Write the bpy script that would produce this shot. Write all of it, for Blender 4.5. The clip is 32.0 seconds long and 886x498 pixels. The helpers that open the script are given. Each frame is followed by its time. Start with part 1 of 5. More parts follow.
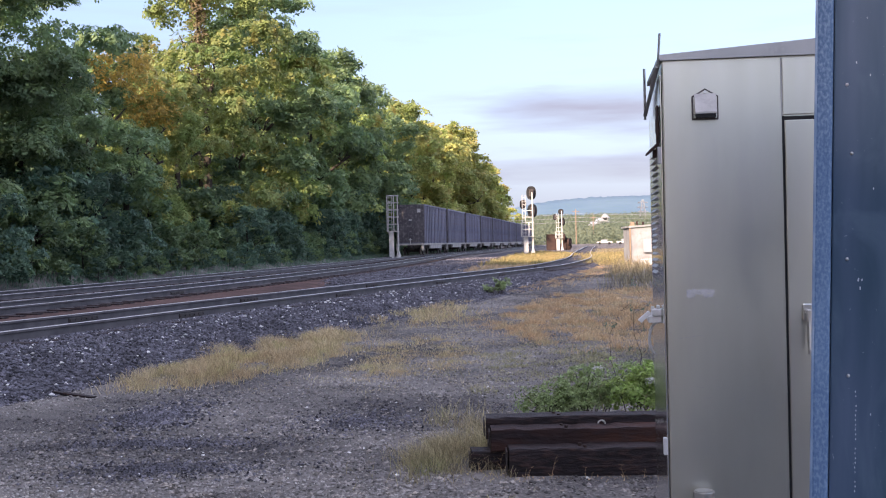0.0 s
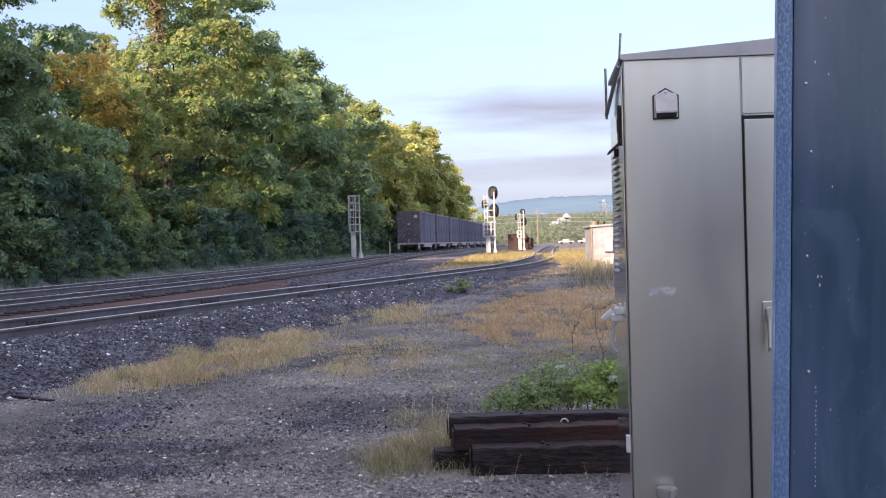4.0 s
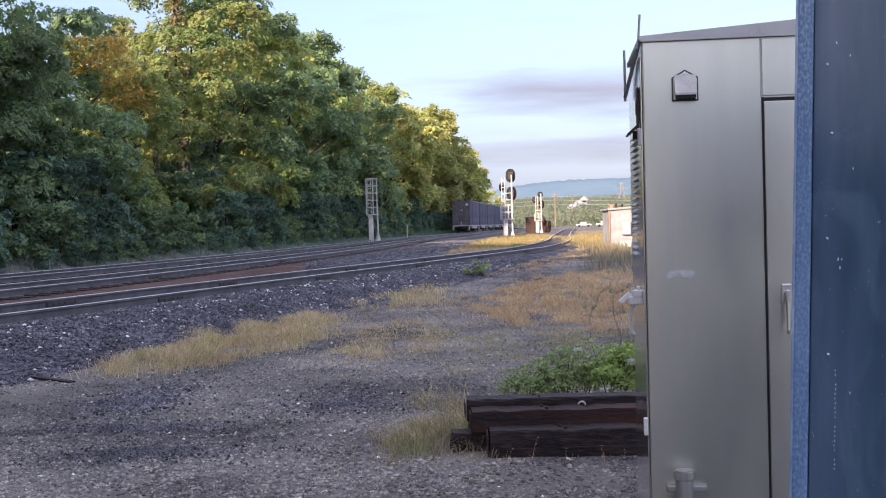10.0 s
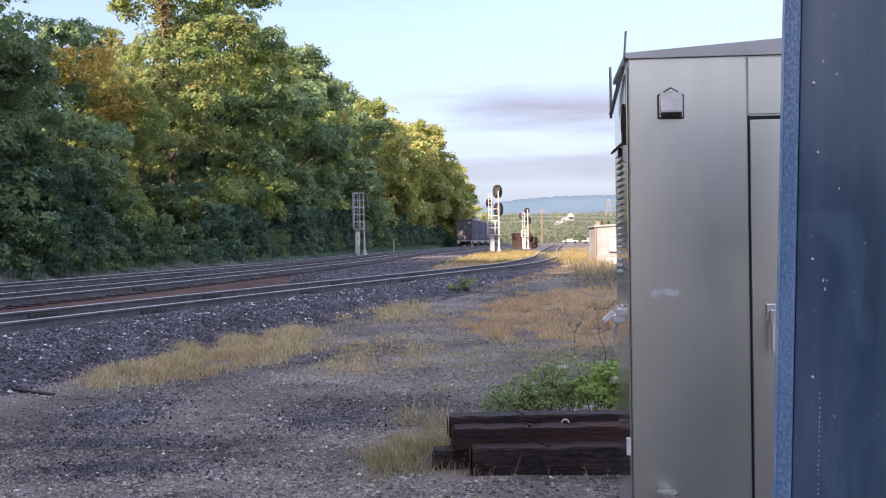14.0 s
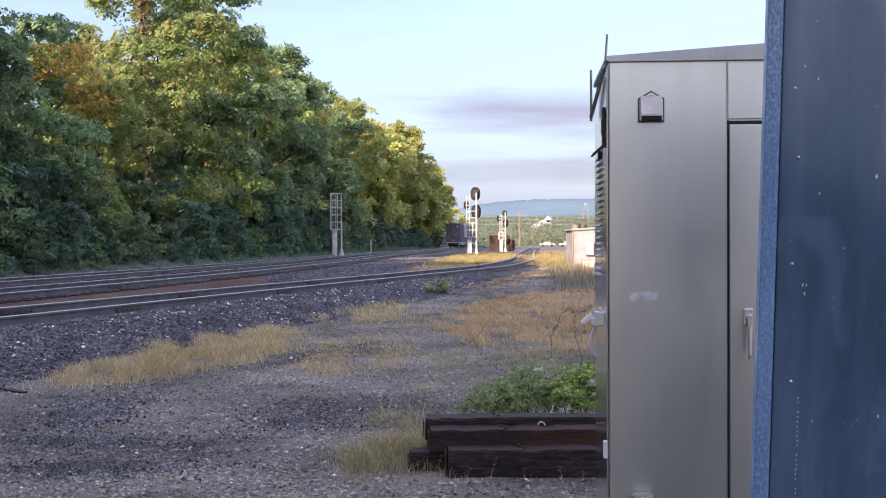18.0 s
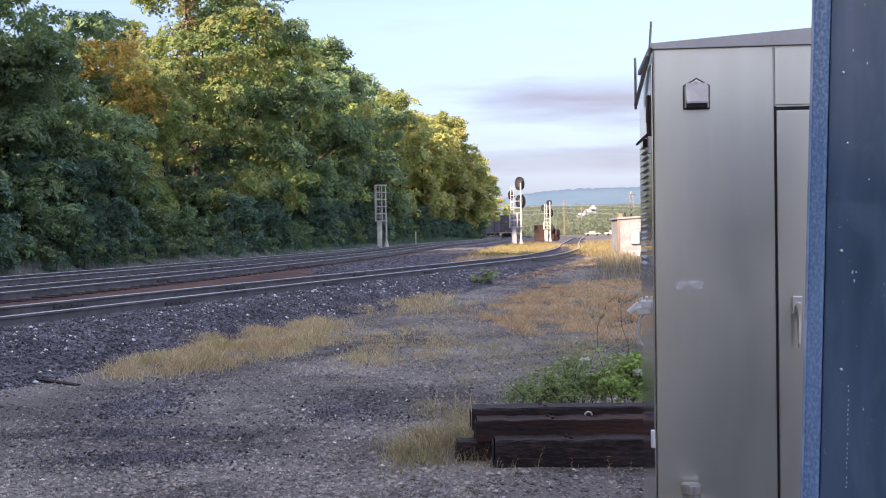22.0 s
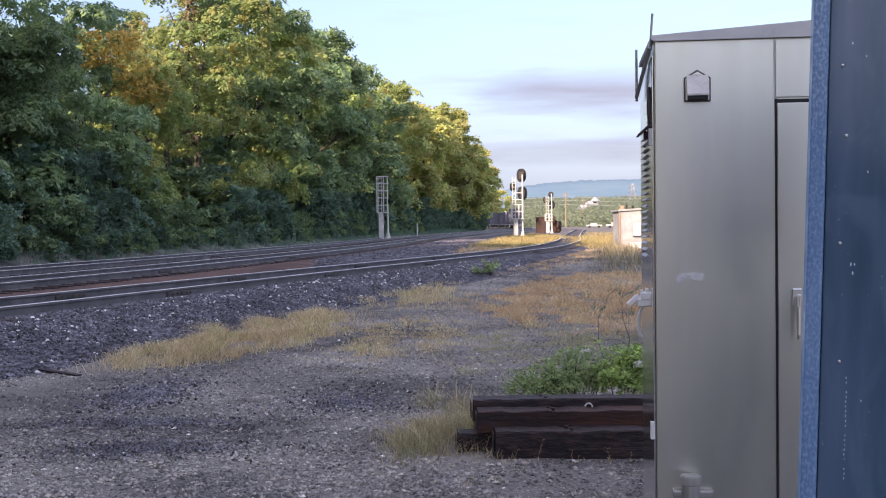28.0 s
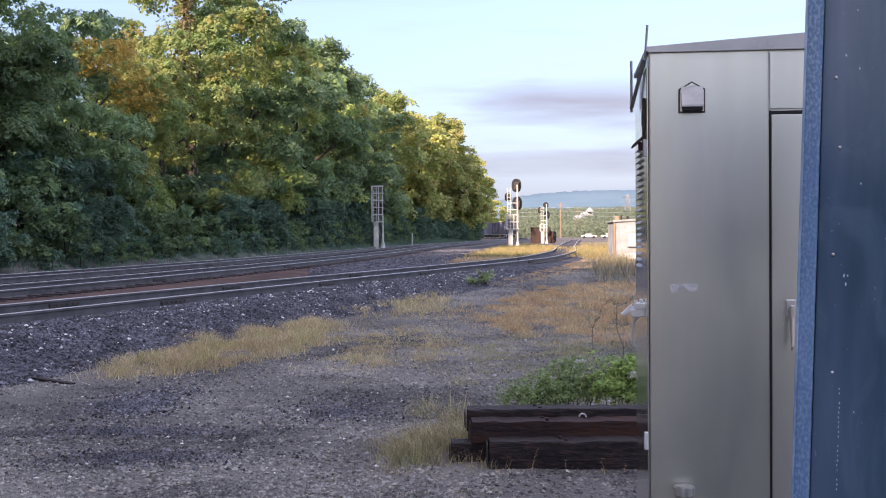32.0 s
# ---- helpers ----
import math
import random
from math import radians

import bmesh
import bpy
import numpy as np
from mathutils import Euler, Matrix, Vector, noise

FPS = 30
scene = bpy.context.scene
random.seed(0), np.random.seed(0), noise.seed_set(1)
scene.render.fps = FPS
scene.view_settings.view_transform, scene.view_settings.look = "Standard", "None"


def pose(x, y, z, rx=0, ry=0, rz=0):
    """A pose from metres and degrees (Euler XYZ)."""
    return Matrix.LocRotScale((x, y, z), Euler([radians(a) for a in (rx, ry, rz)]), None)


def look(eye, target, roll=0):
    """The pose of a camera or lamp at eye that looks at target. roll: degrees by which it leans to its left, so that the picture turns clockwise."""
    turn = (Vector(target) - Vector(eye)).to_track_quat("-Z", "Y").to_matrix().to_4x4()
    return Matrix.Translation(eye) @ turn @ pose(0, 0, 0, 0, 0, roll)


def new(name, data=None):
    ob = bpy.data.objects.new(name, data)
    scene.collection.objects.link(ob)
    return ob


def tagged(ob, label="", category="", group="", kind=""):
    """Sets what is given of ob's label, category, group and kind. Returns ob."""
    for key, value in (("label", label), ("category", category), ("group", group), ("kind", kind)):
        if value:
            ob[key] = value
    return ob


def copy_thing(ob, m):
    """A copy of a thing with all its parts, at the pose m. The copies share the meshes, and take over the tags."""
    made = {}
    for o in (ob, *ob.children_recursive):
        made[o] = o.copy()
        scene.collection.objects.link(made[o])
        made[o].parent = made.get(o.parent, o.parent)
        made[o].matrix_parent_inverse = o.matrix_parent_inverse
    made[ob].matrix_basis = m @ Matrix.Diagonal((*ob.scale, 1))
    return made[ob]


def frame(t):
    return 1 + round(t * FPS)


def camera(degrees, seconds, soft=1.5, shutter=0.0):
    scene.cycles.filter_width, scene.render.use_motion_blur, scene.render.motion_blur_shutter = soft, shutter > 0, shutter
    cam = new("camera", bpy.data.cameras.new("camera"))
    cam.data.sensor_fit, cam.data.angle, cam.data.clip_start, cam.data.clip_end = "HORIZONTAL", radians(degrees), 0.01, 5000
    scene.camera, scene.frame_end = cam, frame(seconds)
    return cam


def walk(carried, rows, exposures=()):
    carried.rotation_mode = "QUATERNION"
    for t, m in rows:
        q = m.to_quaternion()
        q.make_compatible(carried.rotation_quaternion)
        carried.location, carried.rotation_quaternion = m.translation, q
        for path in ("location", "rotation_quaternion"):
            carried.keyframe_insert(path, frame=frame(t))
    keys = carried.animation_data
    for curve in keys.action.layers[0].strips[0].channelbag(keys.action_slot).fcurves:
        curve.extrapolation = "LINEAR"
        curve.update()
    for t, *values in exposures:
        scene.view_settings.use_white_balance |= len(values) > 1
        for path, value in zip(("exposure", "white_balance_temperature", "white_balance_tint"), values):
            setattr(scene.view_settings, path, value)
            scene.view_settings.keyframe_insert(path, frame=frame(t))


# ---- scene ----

# ---------------------------------------------------------------- camera
cam = camera(43.6, 32.0, soft=1.1)
ROWS = [
    (0.0, 0.0, 0.0, 1.65, 89.737, 1.3, -0.006), (0.5, -0.0015, -0.0077, 1.6482, 89.704, 1.078, -0.207),
    (1.0, -0.0026, -0.0059, 1.6484, 89.687, 1.377, -0.537), (1.5, -0.0054, 0.0018, 1.6488, 89.69, 1.694, -0.791),
    (2.0, -0.0072, 0.0039, 1.6467, 89.544, 1.899, -0.968), (2.5, -0.007, -0.0009, 1.6462, 89.467, 1.37, -1.244),
    (3.0, -0.0038, 0.002, 1.6479, 89.517, 1.42, -1.536), (3.5, -0.0029, 0.0029, 1.6476, 89.585, 1.603, -1.805),
    (5.5, -0.0089, 0.0032, 1.6482, 89.964, 1.323, -2.328), (6.0, -0.0072, 0.0088, 1.6461, 89.908, 1.449, -2.332),
    (6.5, -0.0048, 0.0151, 1.6471, 89.81, 1.497, -2.282), (7.0, -0.0065, 0.0113, 1.648, 89.822, 1.456, -2.239),
    (7.5, -0.0069, 0.0094, 1.6492, 89.869, 1.354, -2.251), (8.0, -0.0062, 0.0102, 1.6488, 89.924, 1.397, -2.257),
    (8.5, -0.0035, 0.0112, 1.6474, 89.917, 1.394, -2.027), (9.0, -0.0019, 0.0147, 1.6445, 89.775, 1.7, -1.021),
    (9.5, -0.0029, 0.0068, 1.6441, 89.024, 1.894, -0.835), (10.0, -0.0058, 0.0036, 1.6459, 88.835, 1.515, -1.069),
    (10.5, -0.0097, 0.0117, 1.6474, 89.124, 1.589, -0.937), (11.0, -0.022, 0.0003, 1.6476, 89.356, 1.289, -1.057),
    (11.5, -0.0495, -0.0034, 1.6446, 89.501, 0.944, -1.467), (12.0, 0.0292, 0.0538, 1.6427, 89.374, -0.12, -3.438),
    (12.5, 0.0901, 0.1106, 1.6442, 90.134, 0.305, -4.278), (13.0, 0.0389, 0.0813, 1.6439, 89.526, 1.289, -3.196),
    (13.5, 0.0097, 0.0557, 1.6447, 89.584, 0.645, -1.593), (14.0, 0.0116, 0.0516, 1.6483, 89.601, 0.874, -1.755),
    (14.5, 0.02, 0.0647, 1.6491, 89.727, 1.098, -2.091), (16.5, 0.0058, 0.069, 1.646, 89.957, 0.406, -2.626),
    (17.0, 0.0044, 0.0643, 1.6455, 89.936, 0.139, -2.586), (17.5, 0.004, 0.0612, 1.6443, 89.778, 0.148, -2.754),
    (18.0, 0.0051, 0.0662, 1.6449, 89.678, 0.186, -2.929), (18.5, 0.0044, 0.0645, 1.6427, 89.545, 0.19, -3.019),
    (19.0, 0.0044, 0.0655, 1.6423, 89.312, 0.14, -3.107), (19.5, 0.0055, 0.0661, 1.6423, 89.146, 0.302, -3.147),
    (20.0, 0.006, 0.0687, 1.6419, 89.008, 0.346, -3.1), (20.5, 0.0061, 0.0624, 1.643, 88.908, 0.411, -3.094),
    (21.0, 0.0091, 0.0714, 1.6429, 88.881, 0.691, -2.824), (21.5, 0.0078, 0.0642, 1.643, 88.77, 0.647, -2.647),
    (22.0, 0.0036, 0.0587, 1.6455, 89.212, 0.818, -0.62), (22.5, 0.0038, 0.0582, 1.6433, 89.353, 1.034, -0.022),
    (23.0, 0.002, 0.0505, 1.6422, 89.101, 0.785, 0.061), (23.5, 0.0014, 0.0489, 1.6433, 88.917, 0.594, -0.114),
    (24.0, 0.0043, 0.0467, 1.6435, 88.89, 0.571, -0.286), (24.5, 0.0069, 0.0488, 1.6441, 88.769, 0.707, -0.46),
    (25.0, 0.0057, 0.0484, 1.6422, 88.749, 0.569, -0.581), (25.5, 0.0058, 0.044, 1.6445, 88.746, 0.53, -0.928),
    (27.5, 0.0048, 0.0376, 1.6447, 88.741, 0.622, -0.505), (28.0, 0.0075, 0.0494, 1.645, 88.777, 0.666, -0.538),
    (28.5, 0.0045, 0.0431, 1.6454, 88.894, 0.523, -0.628), (29.0, 0.0057, 0.0471, 1.6462, 89.055, 0.503, -0.708),
    (29.5, 0.0063, 0.0486, 1.6445, 89.137, 0.394, -0.777), (30.0, 0.0045, 0.0504, 1.6432, 89.17, 0.514, -0.799),
    (30.5, 0.0037, 0.049, 1.6434, 89.141, 0.431, -0.76), (31.0, 0.0036, 0.0522, 1.6426, 89.203, 0.301, -0.673),
    (31.5, 0.0041, 0.0436, 1.6441, 89.22, 0.608, -0.645), (32.0, 0.0079, 0.0446, 1.6442, 89.284, 0.404, -0.802)
]
walk(cam, [(r[0], pose(*r[1:])) for r in ROWS], [(0.0, 1.16, 6490, 26), (32.0, 1.16, 6490, 26)])

# ---------------------------------------------------------------- light
SUN_EL, SUN_AZ = 23.0, 212.0      # elevation; bearing of the sun clockwise from +y
world = bpy.data.worlds.new("world")
scene.world = world
world.use_nodes = True
wn, wl = world.node_tree.nodes, world.node_tree.links
sky = wn.new("ShaderNodeTexSky")
sky.sky_type, sky.sun_disc = "NISHITA", False
sky.sun_elevation, sky.sun_rotation = radians(SUN_EL), radians(SUN_AZ)
sky.air_density, sky.dust_density, sky.ozone_density = 1.0, 0.4, 1.6
wn["Background"].inputs["Strength"].default_value = 0.130


def wmath(op, a, b, clamp=False):
    """A maths node of the sky, fed with sockets or numbers."""
    n = wn.new("ShaderNodeMath")
    n.operation, n.use_clamp = op, clamp
    for sock, v in zip(n.inputs, (a, b)):
        if isinstance(v, (int, float)):
            sock.default_value = v
        else:
            wl.new(v, sock)
    return n.outputs[0]


def wmix(fac, a, colour):
    n = wn.new("ShaderNodeMix")
    n.data_type = "RGBA"
    wl.new(fac, n.inputs["Factor"]), wl.new(a, n.inputs["A"])
    n.inputs["B"].default_value = (*colour, 1)
    return n.outputs["Result"]


# thin bright haze towards the horizon, streaks of stratus, and one long grey-pink cloud bank
wtc = wn.new("ShaderNodeTexCoord")
wsep = wn.new("ShaderNodeSeparateXYZ")
wl.new(wtc.outputs["Generated"], wsep.inputs[0])
height = wsep.outputs["Z"]
haze = wmath("POWER", wmath("SUBTRACT", 1.0, wmath("MULTIPLY", height, 2.3), True), 1.5)
wmap = wn.new("ShaderNodeMapping")
wmap.inputs["Scale"].default_value = (3.0, 3.0, 26.0)
wl.new(wtc.outputs["Generated"], wmap.inputs[0])
wnoise = wn.new("ShaderNodeTexNoise")
wnoise.inputs["Scale"].default_value, wnoise.inputs["Detail"].default_value = 2.2, 6.0
wl.new(wmap.outputs[0], wnoise.inputs["Vector"])
streak = wmath("MULTIPLY", wmath("MULTIPLY", wmath("SUBTRACT", wnoise.outputs["Fac"], 0.52), 5.0, True), haze)
# bright cloud layer added overhead, above the view, to lift the shade
overhead_fill = wmath("MULTIPLY", wmath("MULTIPLY", wmath("SUBTRACT", height, 0.28), 2.5, True), wmath("MULTIPLY", wnoise.outputs["Fac"], 1.2, True))
skycol = wmix(overhead_fill, sky.outputs[0], (6.0, 6.4, 7.3))
skycol = wmix(wmath("MULTIPLY", haze, 0.97), skycol, (1.26, 1.61, 2.26))
# the haze is warm and bright on the sun's side
sunward = wn.new("ShaderNodeVectorMath")
sunward.operation = "DOT_PRODUCT"
wl.new(wtc.outputs["Generated"], sunward.inputs[0])
sunward.inputs[1].default_value = (math.sin(radians(SUN_AZ)) * 0.94, math.cos(radians(SUN_AZ)) * 0.94, 0.34)
glow = wmath("POWER", wmath("MAXIMUM", sunward.outputs["Value"], 0.0), 2.0)
skycol = wmix(wmath("MULTIPLY", wmath("MULTIPLY", glow, haze), 0.85, True), skycol, (4.3, 3.75, 2.85))
skycol = wmix(wmath("MULTIPLY", streak, 0.45), skycol, (1.85, 2.12, 2.82))
for (cx, cz), (wx, wz), amount in (((0.160, 0.117), (0.135, 0.024), 0.62), ((0.16, 0.063), (0.17, 0.014), 0.45), ((-0.36, 0.23), (0.10, 0.03), 0.5)):
    dx = wmath("DIVIDE", wmath("SUBTRACT", wsep.outputs["X"], cx), wx)
    dz = wmath("DIVIDE", wmath("SUBTRACT", height, cz), wz)
    d2 = wmath("ADD", wmath("MULTIPLY", dx, dx), wmath("MULTIPLY", dz, dz))
    soft = wmath("ADD", wmath("SUBTRACT", 1.0, d2), wmath("MULTIPLY", wmath("SUBTRACT", wnoise.outputs["Fac"], 0.5), 1.6))
    ahead = wmath("GREATER_THAN", wsep.outputs["Y"], 0.0)
    skycol = wmix(wmath("MULTIPLY", wmath("MULTIPLY", soft, amount, True), ahead), skycol, (1.54, 1.55, 1.80))
wl.new(skycol, wn["Background"].inputs["Color"])

sun = new("sun", bpy.data.lights.new("sun", "SUN"))
sun.data.energy, sun.data.angle, sun.data.color = 5.0, radians(0.6), (1.0, 0.82, 0.59)
_a, _e = radians(SUN_AZ), radians(SUN_EL)
SUN_DIR = Vector((math.sin(_a) * math.cos(_e), math.cos(_a) * math.cos(_e), math.sin(_e)))
sun.matrix_world = look(SUN_DIR * 50, (0, 0, 0))


# ---------------------------------------------------------------- small tools
def material(name, c1, c2, scale=4.0, rough=0.8, metal=0.0, bump=0.2, fine=40.0, c3=None, island=0.0, obj=0.0, detail=6.0,
             spec=0.4, stretch=None, translucent=0.0):
    """Two-scale noise paint: c1/c2 by broad noise, c3 in flecks of fine noise, relief by bump."""
    m = bpy.data.materials.new(name)
    m.use_nodes = True
    n, l = m.node_tree.nodes, m.node_tree.links
    b = n["Principled BSDF"]
    tc = n.new("ShaderNodeTexCoord")
    mp = n.new("ShaderNodeMapping")
    l.new(tc.outputs["Object"], mp.inputs[0])
    if stretch:
        mp.inputs["Scale"].default_value = stretch
    big, small = n.new("ShaderNodeTexNoise"), n.new("ShaderNodeTexNoise")
    for t, s in ((big, scale), (small, fine)):
        t.inputs["Scale"].default_value, t.inputs["Detail"].default_value = s, detail
        l.new(mp.outputs[0], t.inputs["Vector"])
    ramp = n.new("ShaderNodeValToRGB")
    ramp.color_ramp.elements[0].position, ramp.color_ramp.elements[1].position = 0.35, 0.65
    ramp.color_ramp.elements[0].color, ramp.color_ramp.elements[1].color = (*c1, 1), (*c2, 1)
    l.new(big.outputs["Fac"], ramp.inputs[0])
    col = ramp.outputs[0]
    mix = n.new("ShaderNodeMix")
    mix.data_type, mix.blend_type = "RGBA", "MIX"
    r2 = n.new("ShaderNodeValToRGB")
    r2.color_ramp.elements[0].position, r2.color_ramp.elements[1].position = 0.5, 0.72
    l.new(small.outputs["Fac"], r2.inputs[0])
    l.new(r2.outputs[0], mix.inputs["Factor"])
    l.new(col, mix.inputs["A"])
    mix.inputs["B"].default_value = (*(c3 or tuple(0.5 * (p + q) for p, q in zip(c1, c2))), 1)
    col = mix.outputs["Result"]
    for amount, node, sock in ((island, "ShaderNodeNewGeometry", "Random Per Island"), (obj, "ShaderNodeObjectInfo", "Random")):
        if amount:
            src = n.new(node)
            hsv = n.new("ShaderNodeHueSaturation")
            mr = n.new("ShaderNodeMapRange")
            mr.inputs["To Min"].default_value, mr.inputs["To Max"].default_value = 1 - amount, 1 + amount
            l.new(src.outputs[sock], mr.inputs["Value"])
            l.new(mr.outputs[0], hsv.inputs["Value"])
            l.new(col, hsv.inputs["Color"])
            col = hsv.outputs[0]
    l.new(col, b.inputs["Base Color"])
    b.inputs["Roughness"].default_value, b.inputs["Metallic"].default_value = rough, metal
    b.inputs["Specular IOR Level"].default_value = spec
    if bump:
        bp = n.new("ShaderNodeBump")
        bp.inputs["Strength"].default_value, bp.inputs["Distance"].default_value = bump, 0.02
        l.new(small.outputs["Fac"], bp.inputs["Height"])
        l.new(bp.outputs[0], b.inputs["Normal"])
    if translucent:
        tr, ms = n.new("ShaderNodeBsdfTranslucent"), n.new("ShaderNodeMixShader")
        l.new(col, tr.inputs["Color"])
        ms.inputs[0].default_value = translucent
        out = n["Material Output"]
        l.new(b.outputs[0], ms.inputs[1]), l.new(tr.outputs[0], ms.inputs[2]), l.new(ms.outputs[0], out.inputs[0])
    return m


def np_mesh(name, verts, faces, mat, smooth=False):
    """A mesh from arrays; all faces have the same number of corners."""
    verts, faces = np.asarray(verts, float), np.asarray(faces, int)
    me = bpy.data.meshes.new(name)
    k = faces.shape[1]
    me.vertices.add(len(verts)), me.loops.add(faces.size), me.polygons.add(len(faces))
    me.vertices.foreach_set("co", verts.ravel())
    me.loops.foreach_set("vertex_index", faces.ravel())
    me.polygons.foreach_set("loop_start", np.arange(0, faces.size, k))
    me.polygons.foreach_set("use_smooth", np.full(len(faces), smooth))
    me.update(calc_edges=True)
    me.materials.append(mat)
    return me


def bm_mesh(name, bm, mat, smooth=False):
    me = bpy.data.meshes.new(name)
    bm.normal_update()
    bm.to_mesh(me)
    bm.free()
    if smooth:
        for p in me.polygons:
            p.use_smooth = True
    me.materials.append(mat)
    return me


def part(name, bm, mat, parent, label="", smooth=False):
    ob = new(name, bm if isinstance(bm, bpy.types.Mesh) else bm_mesh(name, bm, mat, smooth))
    ob.parent = parent
    return tagged(ob, label)


def thing(name, m, label, category, group="", kind=""):
    ob = new(name)
    ob.empty_display_size = 0.1
    ob.matrix_basis = m
    return tagged(ob, label, category, group, kind)


def box(bm, x0, x1, y0, y1, z0, z1, bevel=0.0, m=None):
    """A block, bevelled on request, added to bm."""
    made = bmesh.ops.create_cube(bm, size=1.0)["verts"]
    for v in made:
        v.co = Vector((x0 + (v.co.x + 0.5) * (x1 - x0), y0 + (v.co.y + 0.5) * (y1 - y0), z0 + (v.co.z + 0.5) * (z1 - z0)))
    if bevel:
        edges = {e for v in made for e in v.link_edges}
        made = bmesh.ops.bevel(bm, geom=list(edges), offset=bevel, segments=2, affect="EDGES", profile=0.6)["verts"]
    if m:
        bmesh.ops.transform(bm, matrix=m, verts=made)
    return bm


def blk(x0, x1, y0, y1, z0, z1, bevel=0.0):
    return box(bmesh.new(), x0, x1, y0, y1, z0, z1, bevel)


def tube(bm, a, b, r0, r1=None, seg=8):
    """A tapered rod from a to b."""
    a, b = Vector(a), Vector(b)
    d = b - a
    m = Matrix.Translation((a + b) / 2) @ d.to_track_quat("Z", "Y").to_matrix().to_4x4()
    bmesh.ops.create_cone(bm, cap_ends=True, segments=seg, radius1=r0, radius2=r0 if r1 is None else r1, depth=d.length, matrix=m)
    return bm


def prism(bm, outline, y0, y1):
    """An outline of (x, z) corners drawn from y0 to y1."""
    a = [bm.verts.new((x, y0, z)) for x, z in outline]
    b = [bm.verts.new((x, y1, z)) for x, z in outline]
    bm.faces.new(a), bm.faces.new(b[::-1])
    for i in range(len(a)):
        j = (i + 1) % len(a)
        bm.faces.new((a[j], a[i], b[i], b[j]))
    bmesh.ops.recalc_face_normals(bm, faces=bm.faces[:])
    return bm


# ---------------------------------------------------------------- materials
M_GROUND = material("gravel_dirt", (0.065, 0.062, 0.064), (0.225, 0.208, 0.192), 0.5, 0.95, bump=1.0, fine=42, c3=(0.26, 0.245, 0.225), spec=0.05, detail=12)
M_STONE = material("gravel_stone", (0.088, 0.085, 0.090), (0.31, 0.292, 0.272), 0.5, 0.9, bump=0.3, fine=9, c3=(0.36, 0.32, 0.275), island=0.6, spec=0.15)
M_BALLAST = material("ballast_bed", (0.05, 0.048, 0.056), (0.10, 0.097, 0.11), 1.5, 0.9, bump=1.0, fine=5, c3=(0.19, 0.185, 0.20), spec=0.04, detail=12)
M_BALLAST_STONE = material("ballast_stone", (0.060, 0.059, 0.071), (0.142, 0.138, 0.160), 2.0, 0.85, bump=0.3, fine=50, island=0.85)
M_RUSTBED = material("rusty_ballast", (0.085, 0.058, 0.053), (0.150, 0.095, 0.082), 1.2, 0.95, bump=1.0, fine=14, c3=(0.075, 0.062, 0.060), spec=0.04)
M_RAIL = material("rail_steel", (0.085, 0.078, 0.082), (0.15, 0.135, 0.138), 3.0, 0.65, 0.2, bump=0.1, fine=30)
M_RAILHEAD = material("worn_rail_head", (0.48, 0.46, 0.46), (0.64, 0.62, 0.61), 2.0, 0.4, 0.45, bump=0.03, fine=30)
M_TIE = material("creosote_wood", (0.017, 0.013, 0.014), (0.036, 0.027, 0.029), 1.6, 0.7, bump=0.9, fine=16, c3=(0.060, 0.036, 0.031), spec=0.2,
                 stretch=(0.7, 2.5, 2.5))
M_ENDGRAIN = material("end_grain", (0.03, 0.025, 0.024), (0.07, 0.055, 0.05), 14.0, 0.85, bump=0.5, fine=60)
M_STEEL = material("stainless_sheet", (0.565, 0.56, 0.485), (0.665, 0.66, 0.585), 1.3, 0.36, 0.9, bump=0.0, fine=3.0, c3=(0.60, 0.59, 0.54), stretch=(2.2, 2.2, 0.5))


def smudge(m, lo, hi, wave):
    """Uneven polish and slight buckles on a metal sheet."""
    n, l = m.node_tree.nodes, m.node_tree.links
    b, tc = n["Principled BSDF"], n.new("ShaderNodeTexCoord")
    t1, t2, mr, bp = n.new("ShaderNodeTexNoise"), n.new("ShaderNodeTexNoise"), n.new("ShaderNodeMapRange"), n.new("ShaderNodeBump")
    mp = n.new("ShaderNodeMapping")
    mp.inputs["Scale"].default_value = (1.0, 1.0, 0.45)
    l.new(tc.outputs["Object"], mp.inputs[0])
    t1.inputs["Scale"].default_value, t1.inputs["Detail"].default_value, t1.inputs["Distortion"].default_value = 4.5, 5.0, 0.8
    t2.inputs["Scale"].default_value, t2.inputs["Detail"].default_value = 1.8, 1.0
    l.new(mp.outputs[0], t1.inputs["Vector"]), l.new(mp.outputs[0], t2.inputs["Vector"])
    mr.inputs["From Min"].default_value, mr.inputs["From Max"].default_value = 0.3, 0.7
    mr.inputs["To Min"].default_value, mr.inputs["To Max"].default_value = lo, hi
    l.new(t1.outputs["Fac"], mr.inputs["Value"]), l.new(mr.outputs[0], b.inputs["Roughness"])
    bp.inputs["Strength"].default_value, bp.inputs["Distance"].default_value = 1.0, wave
    l.new(t2.outputs["Fac"], bp.inputs["Height"]), l.new(bp.outputs[0], b.inputs["Normal"])


